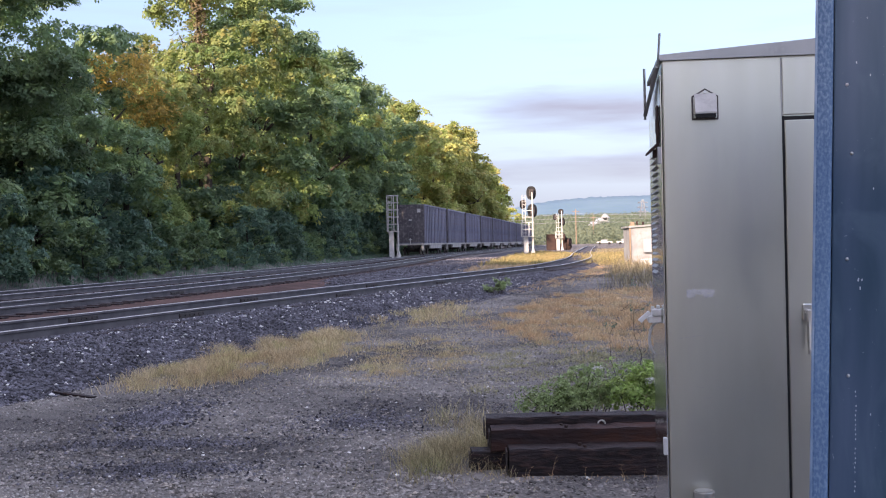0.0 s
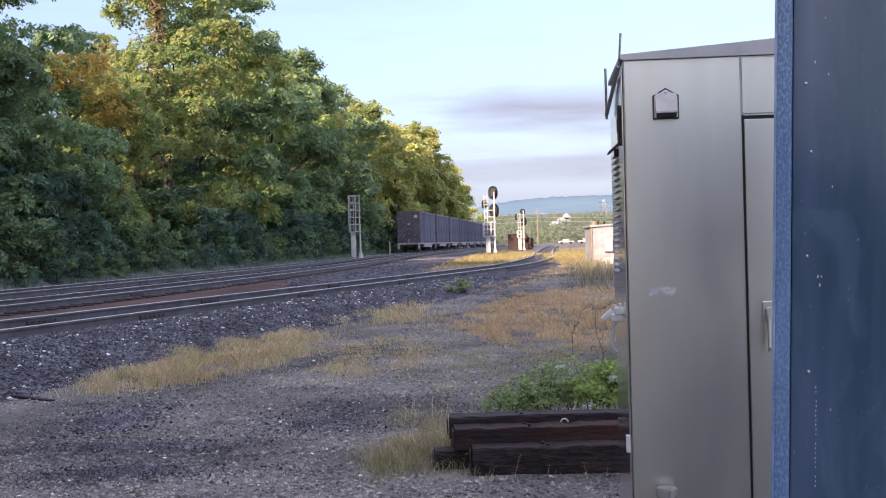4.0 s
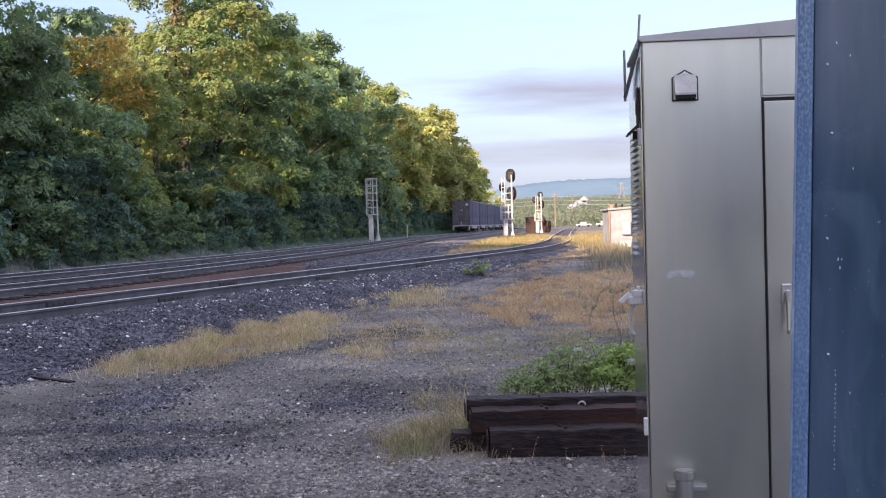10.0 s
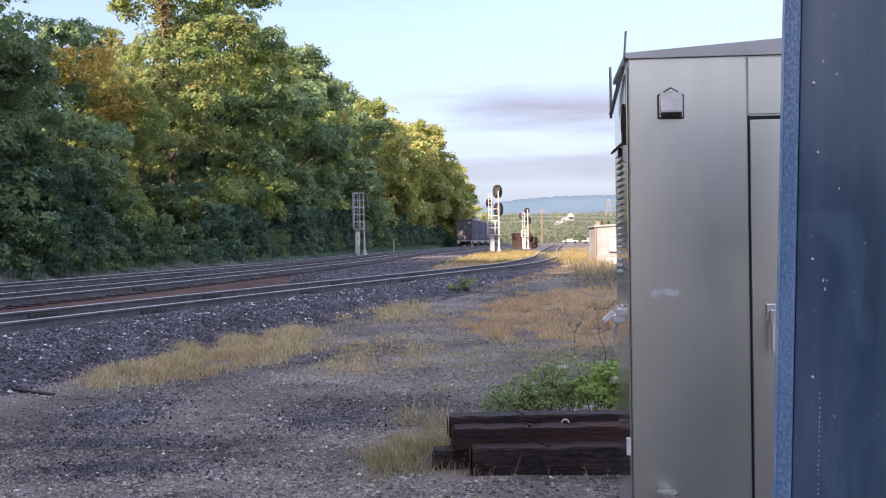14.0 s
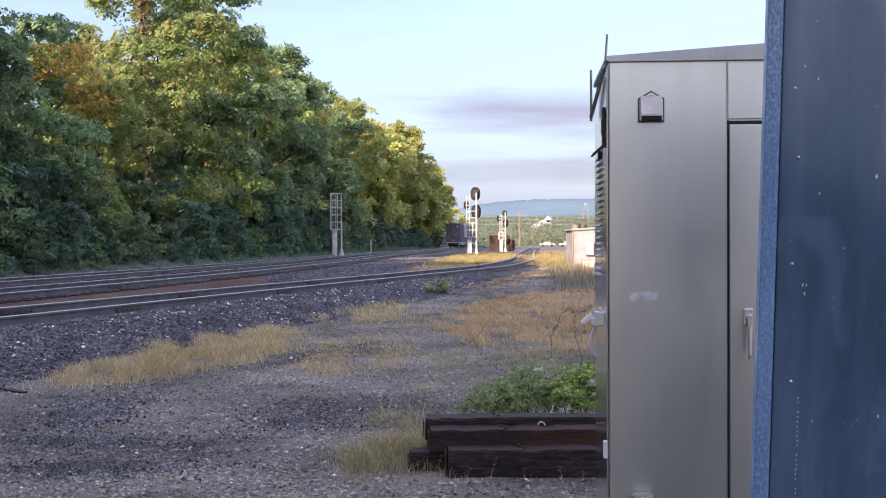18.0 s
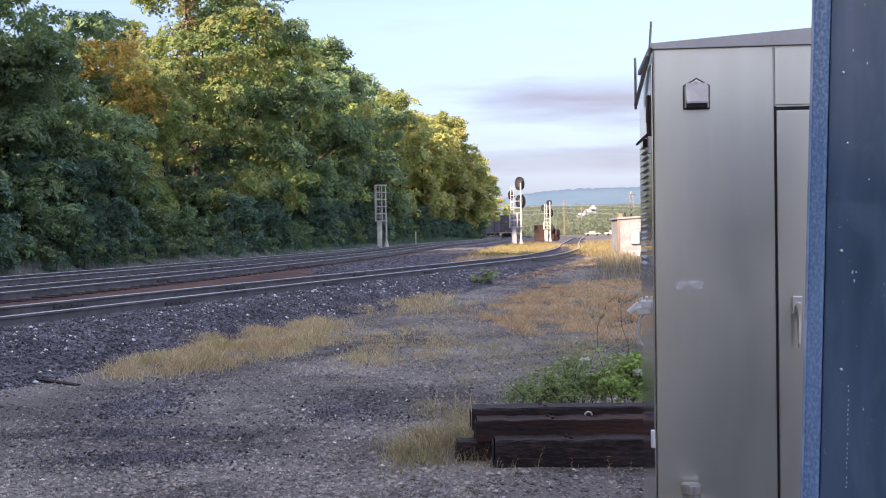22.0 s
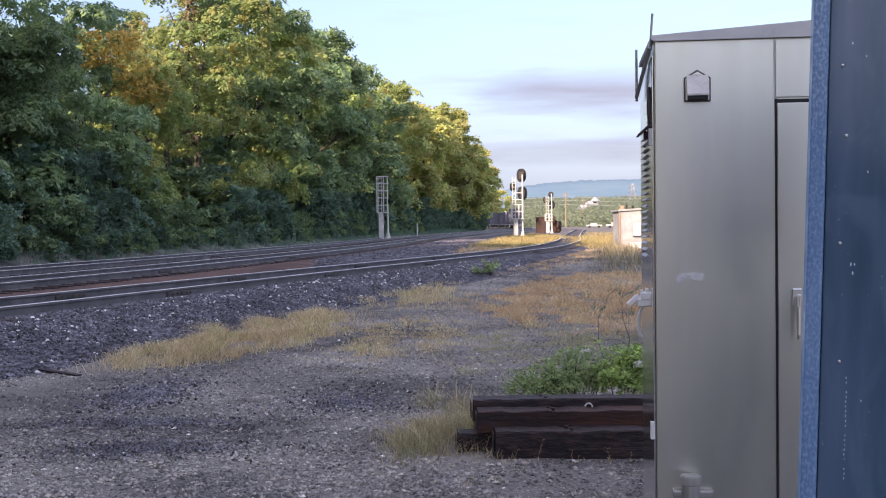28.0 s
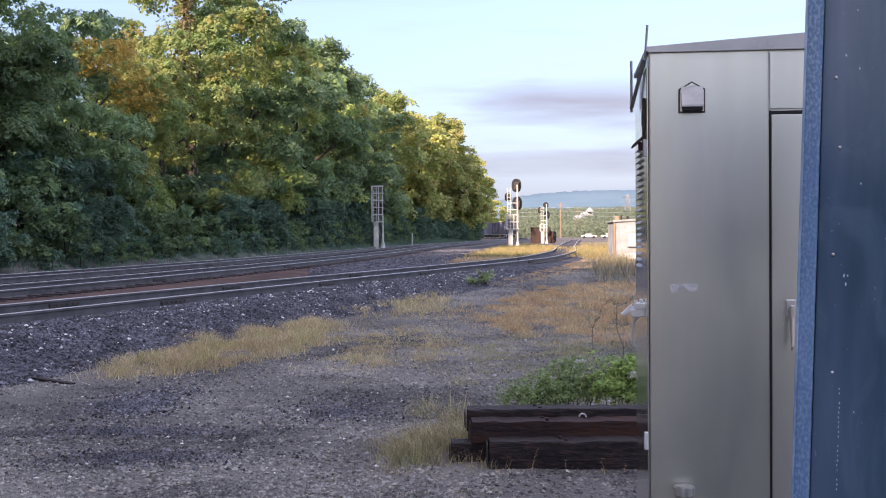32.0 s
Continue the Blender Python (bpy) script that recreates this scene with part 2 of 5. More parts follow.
smudge(M_STEEL, 0.29, 0.38, 0.003)
M_STEEL_SIDE = material("polished_side_sheet", (0.66, 0.66, 0.65), (0.74, 0.74, 0.73), 2.0, 0.13, 0.95, bump=0.0, fine=6.0)
M_RESIDUE = material("glue_residue", (0.50, 0.50, 0.49), (0.66, 0.65, 0.64), 30.0, 0.65, 0.2, bump=0.1, fine=60, c3=(0.40, 0.40, 0.39))
M_STEEL_DULL = material("dull_steel", (0.36, 0.36, 0.35), (0.46, 0.45, 0.44), 4.0, 0.5, 0.9, bump=0.05, fine=50)
M_VENT = material("weathered_vent_steel", (0.40, 0.385, 0.36), (0.52, 0.50, 0.465), 14.0, 0.5, 0.7, bump=0.1, fine=60)
M_CHROME = material("bright_steel", (0.6, 0.6, 0.6), (0.72, 0.72, 0.7), 6.0, 0.28, 0.95, bump=0.02)
M_DARK = material("dark_gap", (0.012, 0.012, 0.013), (0.02, 0.02, 0.02), 5.0, 0.8, bump=0.0)


def weathered_sheet(name, dark, mid, scuff, fleck, streaks, fleck_scale, fleck_cut, fleck_soft, gloss):
    """Painted sheet metal: vertical weather streaks, soft rubbed scuffs and small bare flecks."""
    m = bpy.data.materials.new(name)
    m.use_nodes = True
    n, l = m.node_tree.nodes, m.node_tree.links
    b, tc = n["Principled BSDF"], n.new("ShaderNodeTexCoord")

    def noisy(scale, stretch, detail, lo, hi, twist=0.0):
        mp, t, r = n.new("ShaderNodeMapping"), n.new("ShaderNodeTexNoise"), n.new("ShaderNodeMapRange")
        mp.inputs["Scale"].default_value = stretch
        l.new(tc.outputs["Object"], mp.inputs[0]), l.new(mp.outputs[0], t.inputs["Vector"])
        t.inputs["Scale"].default_value, t.inputs["Detail"].default_value, t.inputs["Distortion"].default_value = scale, detail, twist
        r.inputs["From Min"].default_value, r.inputs["From Max"].default_value = lo, hi
        l.new(t.outputs["Fac"], r.inputs["Value"])
        return r.outputs[0]

    def over(fac, under, colour, amount):
        k, x = n.new("ShaderNodeMath"), n.new("ShaderNodeMix")
        k.operation, k.use_clamp, k.inputs[1].default_value = "MULTIPLY", True, amount
        l.new(fac, k.inputs[0])
        x.data_type = "RGBA"
        l.new(k.outputs[0], x.inputs["Factor"])
        if isinstance(under, tuple):
            x.inputs["A"].default_value = (*under, 1)
        else:
            l.new(under, x.inputs["A"])
        x.inputs["B"].default_value = (*colour, 1)
        return x.outputs["Result"]

    col = over(noisy(streaks, (1.0, 1.0, 0.13), 4.0, 0.36, 0.64), dark, mid, 1.0)
    col = over(noisy(5.0, (1.0, 1.0, 0.5), 7.0, 0.52, 0.80, 1.6), col, scuff, 0.75)
    col = over(noisy(fleck_scale, (1.0, 1.0, 0.6), 3.0, fleck_cut, fleck_cut + fleck_soft), col, fleck, 0.8)
    l.new(col, b.inputs["Base Color"])
    l.new(noisy(7.0, (1.0, 1.0, 0.3), 4.0, -0.9, 1.4), b.inputs["Roughness"])
    b.inputs["Specular IOR Level"].default_value = gloss
    bp = n.new("ShaderNodeBump")
    bp.inputs["Strength"].default_value, bp.inputs["Distance"].default_value = 0.25, 0.004
    l.new(noisy(4.0, (1.0, 1.0, 0.4), 2.0, 0.0, 1.0), bp.inputs["Height"]), l.new(bp.outputs[0], b.inputs["Normal"])
    return m


M_GALV = weathered_sheet("blue_galvanised", (0.032, 0.070, 0.112), (0.078, 0.118, 0.190), (0.115, 0.178, 0.25), (0.30, 0.37, 0.46), 8.0, 130.0, 0.72, 0.05, 0.22)
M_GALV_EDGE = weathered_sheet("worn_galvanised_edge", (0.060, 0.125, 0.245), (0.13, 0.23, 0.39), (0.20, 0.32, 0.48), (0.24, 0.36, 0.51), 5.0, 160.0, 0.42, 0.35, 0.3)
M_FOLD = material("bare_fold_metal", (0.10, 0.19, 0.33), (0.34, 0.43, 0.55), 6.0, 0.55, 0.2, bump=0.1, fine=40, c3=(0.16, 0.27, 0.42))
M_CHIP = material("bare_metal_chip", (0.34, 0.40, 0.50), (0.52, 0.57, 0.65), 30.0, 0.6, bump=0.0)
M_ALLOY = material("cast_alloy", (0.66, 0.66, 0.66), (0.82, 0.82, 0.81), 9.0, 0.42, 0.35, bump=0.05, fine=50)
M_WHITE = material("white_paint", (0.52, 0.51, 0.48), (0.64, 0.63, 0.60), 3.0, 0.55, bump=0.05, c3=(0.44, 0.40, 0.35))
M_BLACK = material("black_paint", (0.012, 0.012, 0.013), (0.025, 0.025, 0.026), 3.0, 0.5, bump=0.05)
M_CONTAINER = material("container_paint", (0.135, 0.138, 0.20), (0.22, 0.22, 0.29), 0.6, 0.55, bump=0.1, fine=8, c3=(0.20, 0.17, 0.18), obj=0.28)
# darker than the sides: shade on the car ends is put into the colour
M_CONTAINER_END_SHADED = material("container_end_shaded", (0.075, 0.068, 0.078), (0.13, 0.115, 0.125), 0.8, 0.6, bump=0.1, fine=4, c3=(0.22, 0.20, 0.20))
M_FRAME = material("dusty_steel", (0.34, 0.32, 0.30), (0.52, 0.49, 0.46), 1.5, 0.75, bump=0.1, fine=12)
M_WHEEL = material("wheel_steel", (0.045, 0.04, 0.038), (0.09, 0.075, 0.07), 4.0, 0.6, 0.3, bump=0.1)
M_BARK = material("bark", (0.03, 0.025, 0.02), (0.06, 0.05, 0.04), 3.0, 0.9, bump=0.8, fine=20, stretch=(3, 3, 0.5))
M_LEAF = material("leaves_green", (0.145, 0.235, 0.125), (0.235, 0.325, 0.150), 0.35, 0.5, bump=0.0, fine=1.5, c3=(0.25, 0.35, 0.12),
                  island=0.22, obj=0.25, spec=0.3, translucent=0.4)
M_LEAF_Y = material("leaves_turning", (0.215, 0.325, 0.105), (0.37, 0.43, 0.145), 0.35, 0.5, bump=0.0, fine=0.6, c3=(0.43, 0.37, 0.12),
                    island=0.22, obj=0.2, spec=0.3, translucent=0.4)
M_LEAF_D = material("leaves_dark", (0.095, 0.180, 0.130), (0.155, 0.250, 0.165), 0.35, 0.5, bump=0.0, fine=1.5, c3=(0.17, 0.26, 0.13),
                    island=0.22, obj=0.2, spec=0.3, translucent=0.35)
# brighter copy of the turning leaves, with sunlight put into the colour
M_LEAF_Y_SUNLIT = material("leaves_turning_sunlit", (0.32, 0.40, 0.12), (0.50, 0.50, 0.17), 0.35, 0.5, bump=0.0, fine=0.6, c3=(0.52, 0.41, 0.14),
                    island=0.22, obj=0.2, spec=0.3, translucent=0.4)
M_LEAF_O = material("leaves_rusty", (0.56, 0.39, 0.10), (0.66, 0.50, 0.15), 0.5, 0.5, bump=0.0, fine=1.5, c3=(0.33, 0.33, 0.10), island=0.3, spec=0.3, translucent=0.4)
M_LEAF_B = material("leaves_withered", (0.16, 0.125, 0.075), (0.24, 0.19, 0.11), 0.5, 0.7, bump=0.0, fine=1.5, c3=(0.20, 0.19, 0.08), island=0.3, spec=0.2, translucent=0.2)
M_DRY = material("dry_grass", (0.50, 0.37, 0.21), (0.62, 0.51, 0.31), 0.9, 0.8, bump=0.0, fine=2.5, c3=(0.50, 0.47, 0.21), island=0.35, translucent=0.25)
M_ORANGE = material("russet_grass", (0.56, 0.36, 0.19), (0.66, 0.48, 0.28), 0.5, 0.8, bump=0.0, fine=2.0, c3=(0.62, 0.52, 0.30), island=0.3, translucent=0.25)
M_GREENGRASS = material("green_grass", (0.28, 0.28, 0.14), (0.40, 0.37, 0.20), 0.6, 0.7, bump=0.0, fine=2.0, c3=(0.44, 0.38, 0.21), island=0.3, translucent=0.25)
M_TAN = material("thin_tan_grass", (0.46, 0.38, 0.24), (0.56, 0.47, 0.31), 0.6, 0.8, bump=0.0, fine=2.0, c3=(0.44, 0.42, 0.22), island=0.35, translucent=0.2)
M_WEED = material("brown_weeds", (0.21, 0.18, 0.105), (0.36, 0.29, 0.185), 0.9, 0.8, bump=0.0, fine=2.0, c3=(0.23, 0.23, 0.11), island=0.6, translucent=0.2)
M_SIDE = material("grey_tan_grass", (0.30, 0.25, 0.15), (0.42, 0.36, 0.21), 1.5, 0.8, bump=0.0, fine=4.0, c3=(0.30, 0.30, 0.14), island=0.45, translucent=0.2)
M_GOLD = material("golden_grass", (0.30, 0.235, 0.10), (0.43, 0.34, 0.15), 0.35, 0.8, bump=0.0, fine=0.6, c3=(0.22, 0.245, 0.10), island=0.5, translucent=0.25)
M_SAGE = material("pale_weed_leaves", (0.20, 0.285, 0.105), (0.33, 0.40, 0.175), 2.0, 0.6, bump=0.0, fine=6.0, island=0.4, translucent=0.35)
M_TIE_RED = material("worn_creosote_wood", (0.020, 0.014, 0.015), (0.085, 0.034, 0.020), 1.1, 0.75, bump=0.7, fine=10, c3=(0.036, 0.025, 0.026), spec=0.2, stretch=(0.8, 3.0, 3.0))
M_BUSH = material("bush_leaves", (0.24, 0.36, 0.09), (0.40, 0.50, 0.16), 2.0, 0.5, bump=0.0, fine=6.0, c3=(0.24, 0.38, 0.09), island=0.4, translucent=0.4)
# blue-green base colour carries the haze over the distant hill
M_HILL_HAZE = material("hill_woods_haze_tint", (0.095, 0.165, 0.225), (0.13, 0.20, 0.25), 0.006, 0.95, bump=0.0, fine=0.05, c3=(0.11, 0.185, 0.215))
# paler, bluer leaf tones: the valley's haze is mixed into the colour
M_FARWOOD_HAZE = material("valley_woods_haze_tint", (0.15, 0.195, 0.13), (0.215, 0.245, 0.155), 0.012, 0.95, bump=0.0, fine=0.1, c3=(0.15, 0.205, 0.15), island=0.15, translucent=0.4)
M_HUT = material("hut_paint", (0.23, 0.24, 0.245), (0.35, 0.36, 0.365), 1.5, 0.75, bump=0.1, fine=5, c3=(0.27, 0.26, 0.245))
M_RUST = material("rusted_iron", (0.03, 0.019, 0.017), (0.06, 0.033, 0.026), 2.0, 0.85, bump=0.3)
M_WOODPOLE = material("weathered_pole", (0.22, 0.16, 0.11), (0.32, 0.24, 0.17), 2.0, 0.85, bump=0.2)
M_GREY = material("grey_enamel", (0.30, 0.31, 0.33), (0.38, 0.39, 0.40), 2.0, 0.5, bump=0.05)


# ---------------------------------------------------------------- plan: the three tracks
def spline(knots, step=1.0):
    """Points every step metres along a smooth curve through the knots."""
    k = [Vector((x, y, 0)) for x, y in knots]
    k = [2 * k[0] - k[1], *k, 2 * k[-1] - k[-2]]
    pts = []
    for i in range(1, len(k) - 2):
        a, b, c, d = k[i - 1:i + 3]
        for j in range(24):
            t = j / 24
            pts.append(0.5 * (2 * b + (c - a) * t + (2 * a - 5 * b + 4 * c - d) * t * t + (3 * b - a - 3 * c + d) * t ** 3))
    pts.append(k[-2])
    p = np.array([v[:2] for v in pts])
    s = np.concatenate([[0], np.cumsum(np.hypot(*np.diff(p, axis=0).T))])
    u = np.arange(0, s[-1], step)
    return np.stack([np.interp(u, s, p[:, 0]), np.interp(u, s, p[:, 1])], 1)


def offset(p, d):
    """The line d metres to the right of the line p."""
    t = np.gradient(p, axis=0)
    t /= np.linalg.norm(t, axis=1, keepdims=True)
    return p + d * np.stack([t[:, 1], -t[:, 0]], 1)


RAIL_Z = 0.59
SIDING = spline([(-17.0, -16), (-11.9, 0), (-6.85, 15.1), (-4.9, 21.1), (-3.2, 26.4), (-2.0, 30), (0.5, 37.4), (3.1, 45.4), (5.05, 52),
                 (7.5, 64), (9.55, 77), (12.0, 96), (14.6, 115), (19.5, 150), (24.5, 185), (31, 231)])
MAIN_2 = spline([(-22.0, -40), (-17.9, -2), (-15.6, 14), (-13.5, 22), (-11.4, 33), (-9.3, 47), (-7.1, 65), (-5.0, 88), (-3.2, 108.5), (-0.7, 126), (1.9, 144),
                 (5.5, 168), (9.3, 195), (12.1, 215), (15.0, 235), (17.8, 255), (20.3, 275), (22.3, 295), (23.6, 315), (24.0, 335), (23.2, 355), (21, 375),
                 (17, 395), (11, 415), (2, 440), (-12, 465)])
MAIN_1 = offset(MAIN_2, 3.9)


def ground_z(x, y):
    """Level of the yard: flat by the camera, rising gently along the line, a bank beyond the far main."""
    x, y = np.asarray(x, float), np.asarray(y, float)
    z = np.interp(y, [-60, 14, 32, 45, 60, 100, 150, 300], [0, 0, 0.10, 0.27, 0.35, 0.42, 0.42, 0.42])
    mx = np.interp(y, MAIN_2[:240, 1], MAIN_2[:240, 0])
    side = mx - 3.2 - x
    z = z + np.clip(side, 0, 40) * 0.09 + 0.3 * np.clip(side, 0, 1)
    return z


# ---------------------------------------------------------------- ground, ballast, tracks
def grid_sheet(name, xs, ys, zf, mat):
    X, Y = np.meshgrid(xs, ys)
    Z = zf(X, Y)
    v = np.stack([X.ravel(), Y.ravel(), Z.ravel()], 1)
    nx = len(xs)
    i = (np.arange(len(ys) - 1)[:, None] * nx + np.arange(nx - 1)[None]).ravel()
    return np_mesh(name, v, np.stack([i, i + 1, i + nx + 1, i + nx], 1), mat, True)


def ripple(x, y):
    """Small unevenness of the yard."""
    n = np.array([noise.noise((a * 0.9, b * 0.9, 3.0)) * 0.6 + noise.noise((a * 3, b * 3, 7.0)) * 0.25 for a, b in zip(x, y)])
    return 0.045 * n * np.where((np.abs(x) < 30) & (y < 60), 1, 0.3)


def bumpy(X, Y):
    return ground_z(X, Y) + ripple(X.ravel(), Y.ravel()).reshape(X.shape)


xs = np.concatenate([[-4500, -1500, -500, -200, -100, -60, -40, -30, -25], np.arange(-22, -8, 0.8), np.arange(-8, 6, 0.25), np.arange(6, 30, 1.2), [35, 45, 60, 100, 200, 500, 1500, 4500]])
ys = np.concatenate([[-4500, -1000, -300, -100, -50, -25, -10, 0, 3], np.arange(5, 26, 0.25), np.arange(26, 60, 1.0), np.arange(60, 320, 5), [350, 400, 600, 1000, 2000, 4700]])
ground = tagged(new("ground", grid_sheet("ground", xs, ys, bumpy, M_GROUND)), "grey gravel yard with worn dusty wheel paths", "ground", kind="structure")


def sweep(line, section, mat, name, zf=None):
    """An open or closed section of (offset, z) drawn along a line."""
    cols = [offset(line, o) for o, _ in section]
    base = 0 if zf is None else zf
    v = np.stack([np.column_stack([c, np.full(len(line), z) + base]) for c, (_, z) in zip(cols, section)], 1).reshape(-1, 3)
    k = len(section)
    i = (np.arange(len(line) - 1)[:, None] * k + np.arange(k - 1)[None]).ravel()
    return np_mesh(name, v, np.stack([i, i + 1, i + k + 1, i + k], 1), mat, False)


RAIL = [(-0.07, 0.0), (-0.07, 0.02), (-0.01, 0.035), (-0.01, 0.13), (-0.036, 0.14), (-0.036, 0.172)]
RAIL_SECTION = RAIL + [(-x, z) for x, z in RAIL[::-1]]
HEAD_SECTION = [(-0.033, 0.1725), (-0.028, 0.178), (0.028, 0.178), (0.033, 0.1725)]


def track(label, line, lift, tie_from, tie_to, bed, joints, low=-0.012):
    base = RAIL_Z + lift - 0.178
    t = thing("railway_track", Matrix(), label, "railway track", "tracks", kind="structure")
    part("ballast_bed", sweep(line, [(-2.9, -0.42), (-1.65, low - 0.042), (-0.9, low), (0.9, low), (1.65, low - 0.042), (2.9, -0.42)], bed, "ballast_bed", base), None, t,
         "dark crushed stone ballast")
    for side in (-0.7535, 0.7535):
        rl = offset(line, side)
        r = part("rail", sweep(rl, [(o, z) for o, z in RAIL_SECTION], M_RAIL, "rail", base), None, t, "rust-brown steel rail with worn bright head")
        h = part("rail_head", sweep(rl, HEAD_SECTION, M_RAILHEAD, "rail_head", base), None, t, "polished rail head")
        h.parent = r
    d = np.gradient(line, axis=0)
    me = bm_mesh("tie", blk(-1.3, 1.3, -0.11, 0.11, -0.13, 0.032, 0.012), M_TIE)
    s = np.arange(len(line), dtype=float)
    for u in np.arange(tie_from, tie_to, 0.55):
        x, y = np.interp(u, s, line[:, 0]), np.interp(u, s, line[:, 1])
        dx, dy = np.interp(u, s, d[:, 0]), np.interp(u, s, d[:, 1])
        ob = part("tie", me, None, t)
        ob.matrix_basis = pose(x, y, base + random.uniform(-0.012, 0.004), 0, 0, -math.degrees(math.atan2(dx, dy)) + random.uniform(-1, 1))
    jm = blk(-0.014, 0.014, -0.40, 0.40, 0.04, 0.118, 0.006)
    for k in range(6):
        tube(jm, (-0.03, -0.38 + 0.152 * k, 0.08), (0.03, -0.38 + 0.152 * k, 0.08), 0.018, seg=6)
    jm = bm_mesh("joint_bar", jm, M_WHEEL)
    for u, side in joints:
        rl = offset(line, side * 0.7535)
        g = np.gradient(rl, axis=0)
        x, y = np.interp(u, s, rl[:, 0]), np.interp(u, s, rl[:, 1])
        a = -math.degrees(math.atan2(np.interp(u, s, g[:, 0]), np.interp(u, s, g[:, 1])))
        ob = part("joint_bar", jm, None, t, "dark bolted joint bar")
        ob.matrix_basis = pose(x, y, base, 0, 0, a) @ Matrix.Translation((0.022, 0, 0))
    return t


def along(line, y):
    """Metres along the line to where it passes y."""
    return float(np.interp(y, line[:260, 1], np.arange(min(260, len(line)))))


track("yard siding of worn steel rails on dark ballast", SIDING, 0.0, along(SIDING, 8), along(SIDING, 120), M_BALLAST,
      [(along(SIDING, 20.0), 1), (along(SIDING, 26.6), 1), (along(SIDING, 19.0), -1), (along(SIDING, 24.8), -1), (along(SIDING, 31.8), -1), (along(SIDING, 33.5), 1),
       (along(SIDING, 40.0), 1), (along(SIDING, 38.5), -1), (along(SIDING, 47.0), 1), (along(SIDING, 52.0), -1)], 0.03)
track("nearer main line track with rust-stained ballast", MAIN_1, 0.004, along(MAIN_1, 15), along(MAIN_1, 150), M_BALLAST,
      [(along(MAIN_1, 30), 1), (along(MAIN_1, 42), 1), (along(MAIN_1, 55), 1)])
track("farther main line track along the wooded bank", MAIN_2, 0.008, along(MAIN_2, 20), along(MAIN_2, 170), M_BALLAST, [(along(MAIN_2, 45), 1)])


_a, _b = int(along(MAIN_1, 12)), int(along(MAIN_1, 74))
tagged(new("ballast", sweep(MAIN_1[_a:_b], [(0.80, -0.004), (1.4, -0.010), (2.0, -0.016), (2.45, -0.050), (2.65, -0.14)], M_RUSTBED, "ballast", RAIL_Z - 0.17)),
       "rust-brown stained ballast beside the main track", "ballast", kind="structure")
_a, _b = int(along(MAIN_1, 26)), int(along(MAIN_1, 175))
_ramp = RAIL_Z - 0.17 - np.interp(MAIN_1[_a:_b, 1], [26, 42], [0.42, 0.0])
tagged(new("ballast", sweep(MAIN_1[_a:_b], [(1.3, -0.02), (1.7, -0.035), (3.4, 0.012), (5.2, 0.02), (6.0, -0.25)], M_BALLAST, "ballast", _ramp)),
       "dark crushed stone between main line and siding", "ballast", kind="structure")


# ---------------------------------------------------------------- stones
def stones(name, n, place, size, mat, label):
    """Loose stones: squashed, jittered octahedra, joined."""
    rng = np.random.default_rng(len(name) + n)
    octa = np.array([(1, 0, 0), (-1, 0, 0), (0, 1, 0), (0, -1, 0), (0, 0, 1), (0, 0, -1)], float)
    fc = np.array([(0, 2, 4), (2, 1, 4), (1, 3, 4), (3, 0, 4), (2, 0, 5), (1, 2, 5), (3, 1, 5), (0, 3, 5)])
    c = place(rng, n)
    n = len(c)
    r = size[0] + (size[1] - size[0]) * rng.random(n) ** 3
    v = octa[None] * (0.7 + 0.5 * rng.random((n, 6, 1))) * np.stack([np.ones(n), 0.6 + 0.4 * rng.random(n), 0.45 + 0.3 * rng.random(n)], 1)[:, None]
    v += rng.normal(0, 0.12, v.shape)
    a = rng.random(n) * 6.283
    ca, sa = np.cos(a)[:, None], np.sin(a)[:, None]
    v = np.stack([v[..., 0] * ca - v[..., 1] * sa, v[..., 0] * sa + v[..., 1] * ca, v[..., 2]], -1) * r[:, None, None] + c[:, None]
    f = (fc[None] + 6 * np.arange(n)[:, None, None]).reshape(-1, 3)
    return tagged(new(name, np_mesh(name, v.reshape(-1, 3), f, mat)), label, "stones", kind="stuff")


def yard_places(rng, n):
    d = 5.8 + 27 * rng.random(n) ** 1.6
    x = d * (-0.45 + 0.66 * rng.random(n))
    sx = np.interp(d, SIDING[:, 1], SIDING[:, 0])
    thin = np.array([noise.noise((a * 0.55, b * 0.38, 11.0)) + 0.5 * noise.noise((a * 1.6, b * 1.1, 4.0)) for a, b in zip(x, d)])
    keep = (thin * 1.4 + rng.random(n) > 0.06) & (x > sx + 2.2) & ~((d < 8.6) & (d > 7.7) & (x > 0.1))
    x, d = x[keep], d[keep]
    return np.stack([x, d, ground_z(x, d) + ripple(x, d) + 0.004], 1)


def far_places(rng, n):
    d = 27 + 30 * rng.random(n)
    x = np.interp(d, SIDING[:, 1], SIDING[:, 0]) + 1.4 + 7 * rng.random(n) ** 1.3
    return np.stack([x, d, ground_z(x, d) + ripple(x, d) + 0.004], 1)


def apron_places(rng, n):
    y = 38 + 60 * rng.random(n) ** 1.2
    x = np.interp(y, MAIN_1[:300, 1], MAIN_1[:300, 0]) + 1.8 + 3.5 * rng.random(n)
    return np.stack([x, y, np.full(n, RAIL_Z - 0.145) - np.interp(y, [26, 42], [0.42, 0.0])], 1)


def heap_places(cx, cy, rx, ry):
    def place(rng, n):
        a, r = rng.random(n) * 6.283, np.abs(rng.normal(0, 0.5, n))
        x, y = cx + rx * r * np.cos(a), cy + ry * r * np.sin(a)
        return np.stack([x, y, ground_z(x, y) + ripple(x, y) + 0.008], 1)
    return place


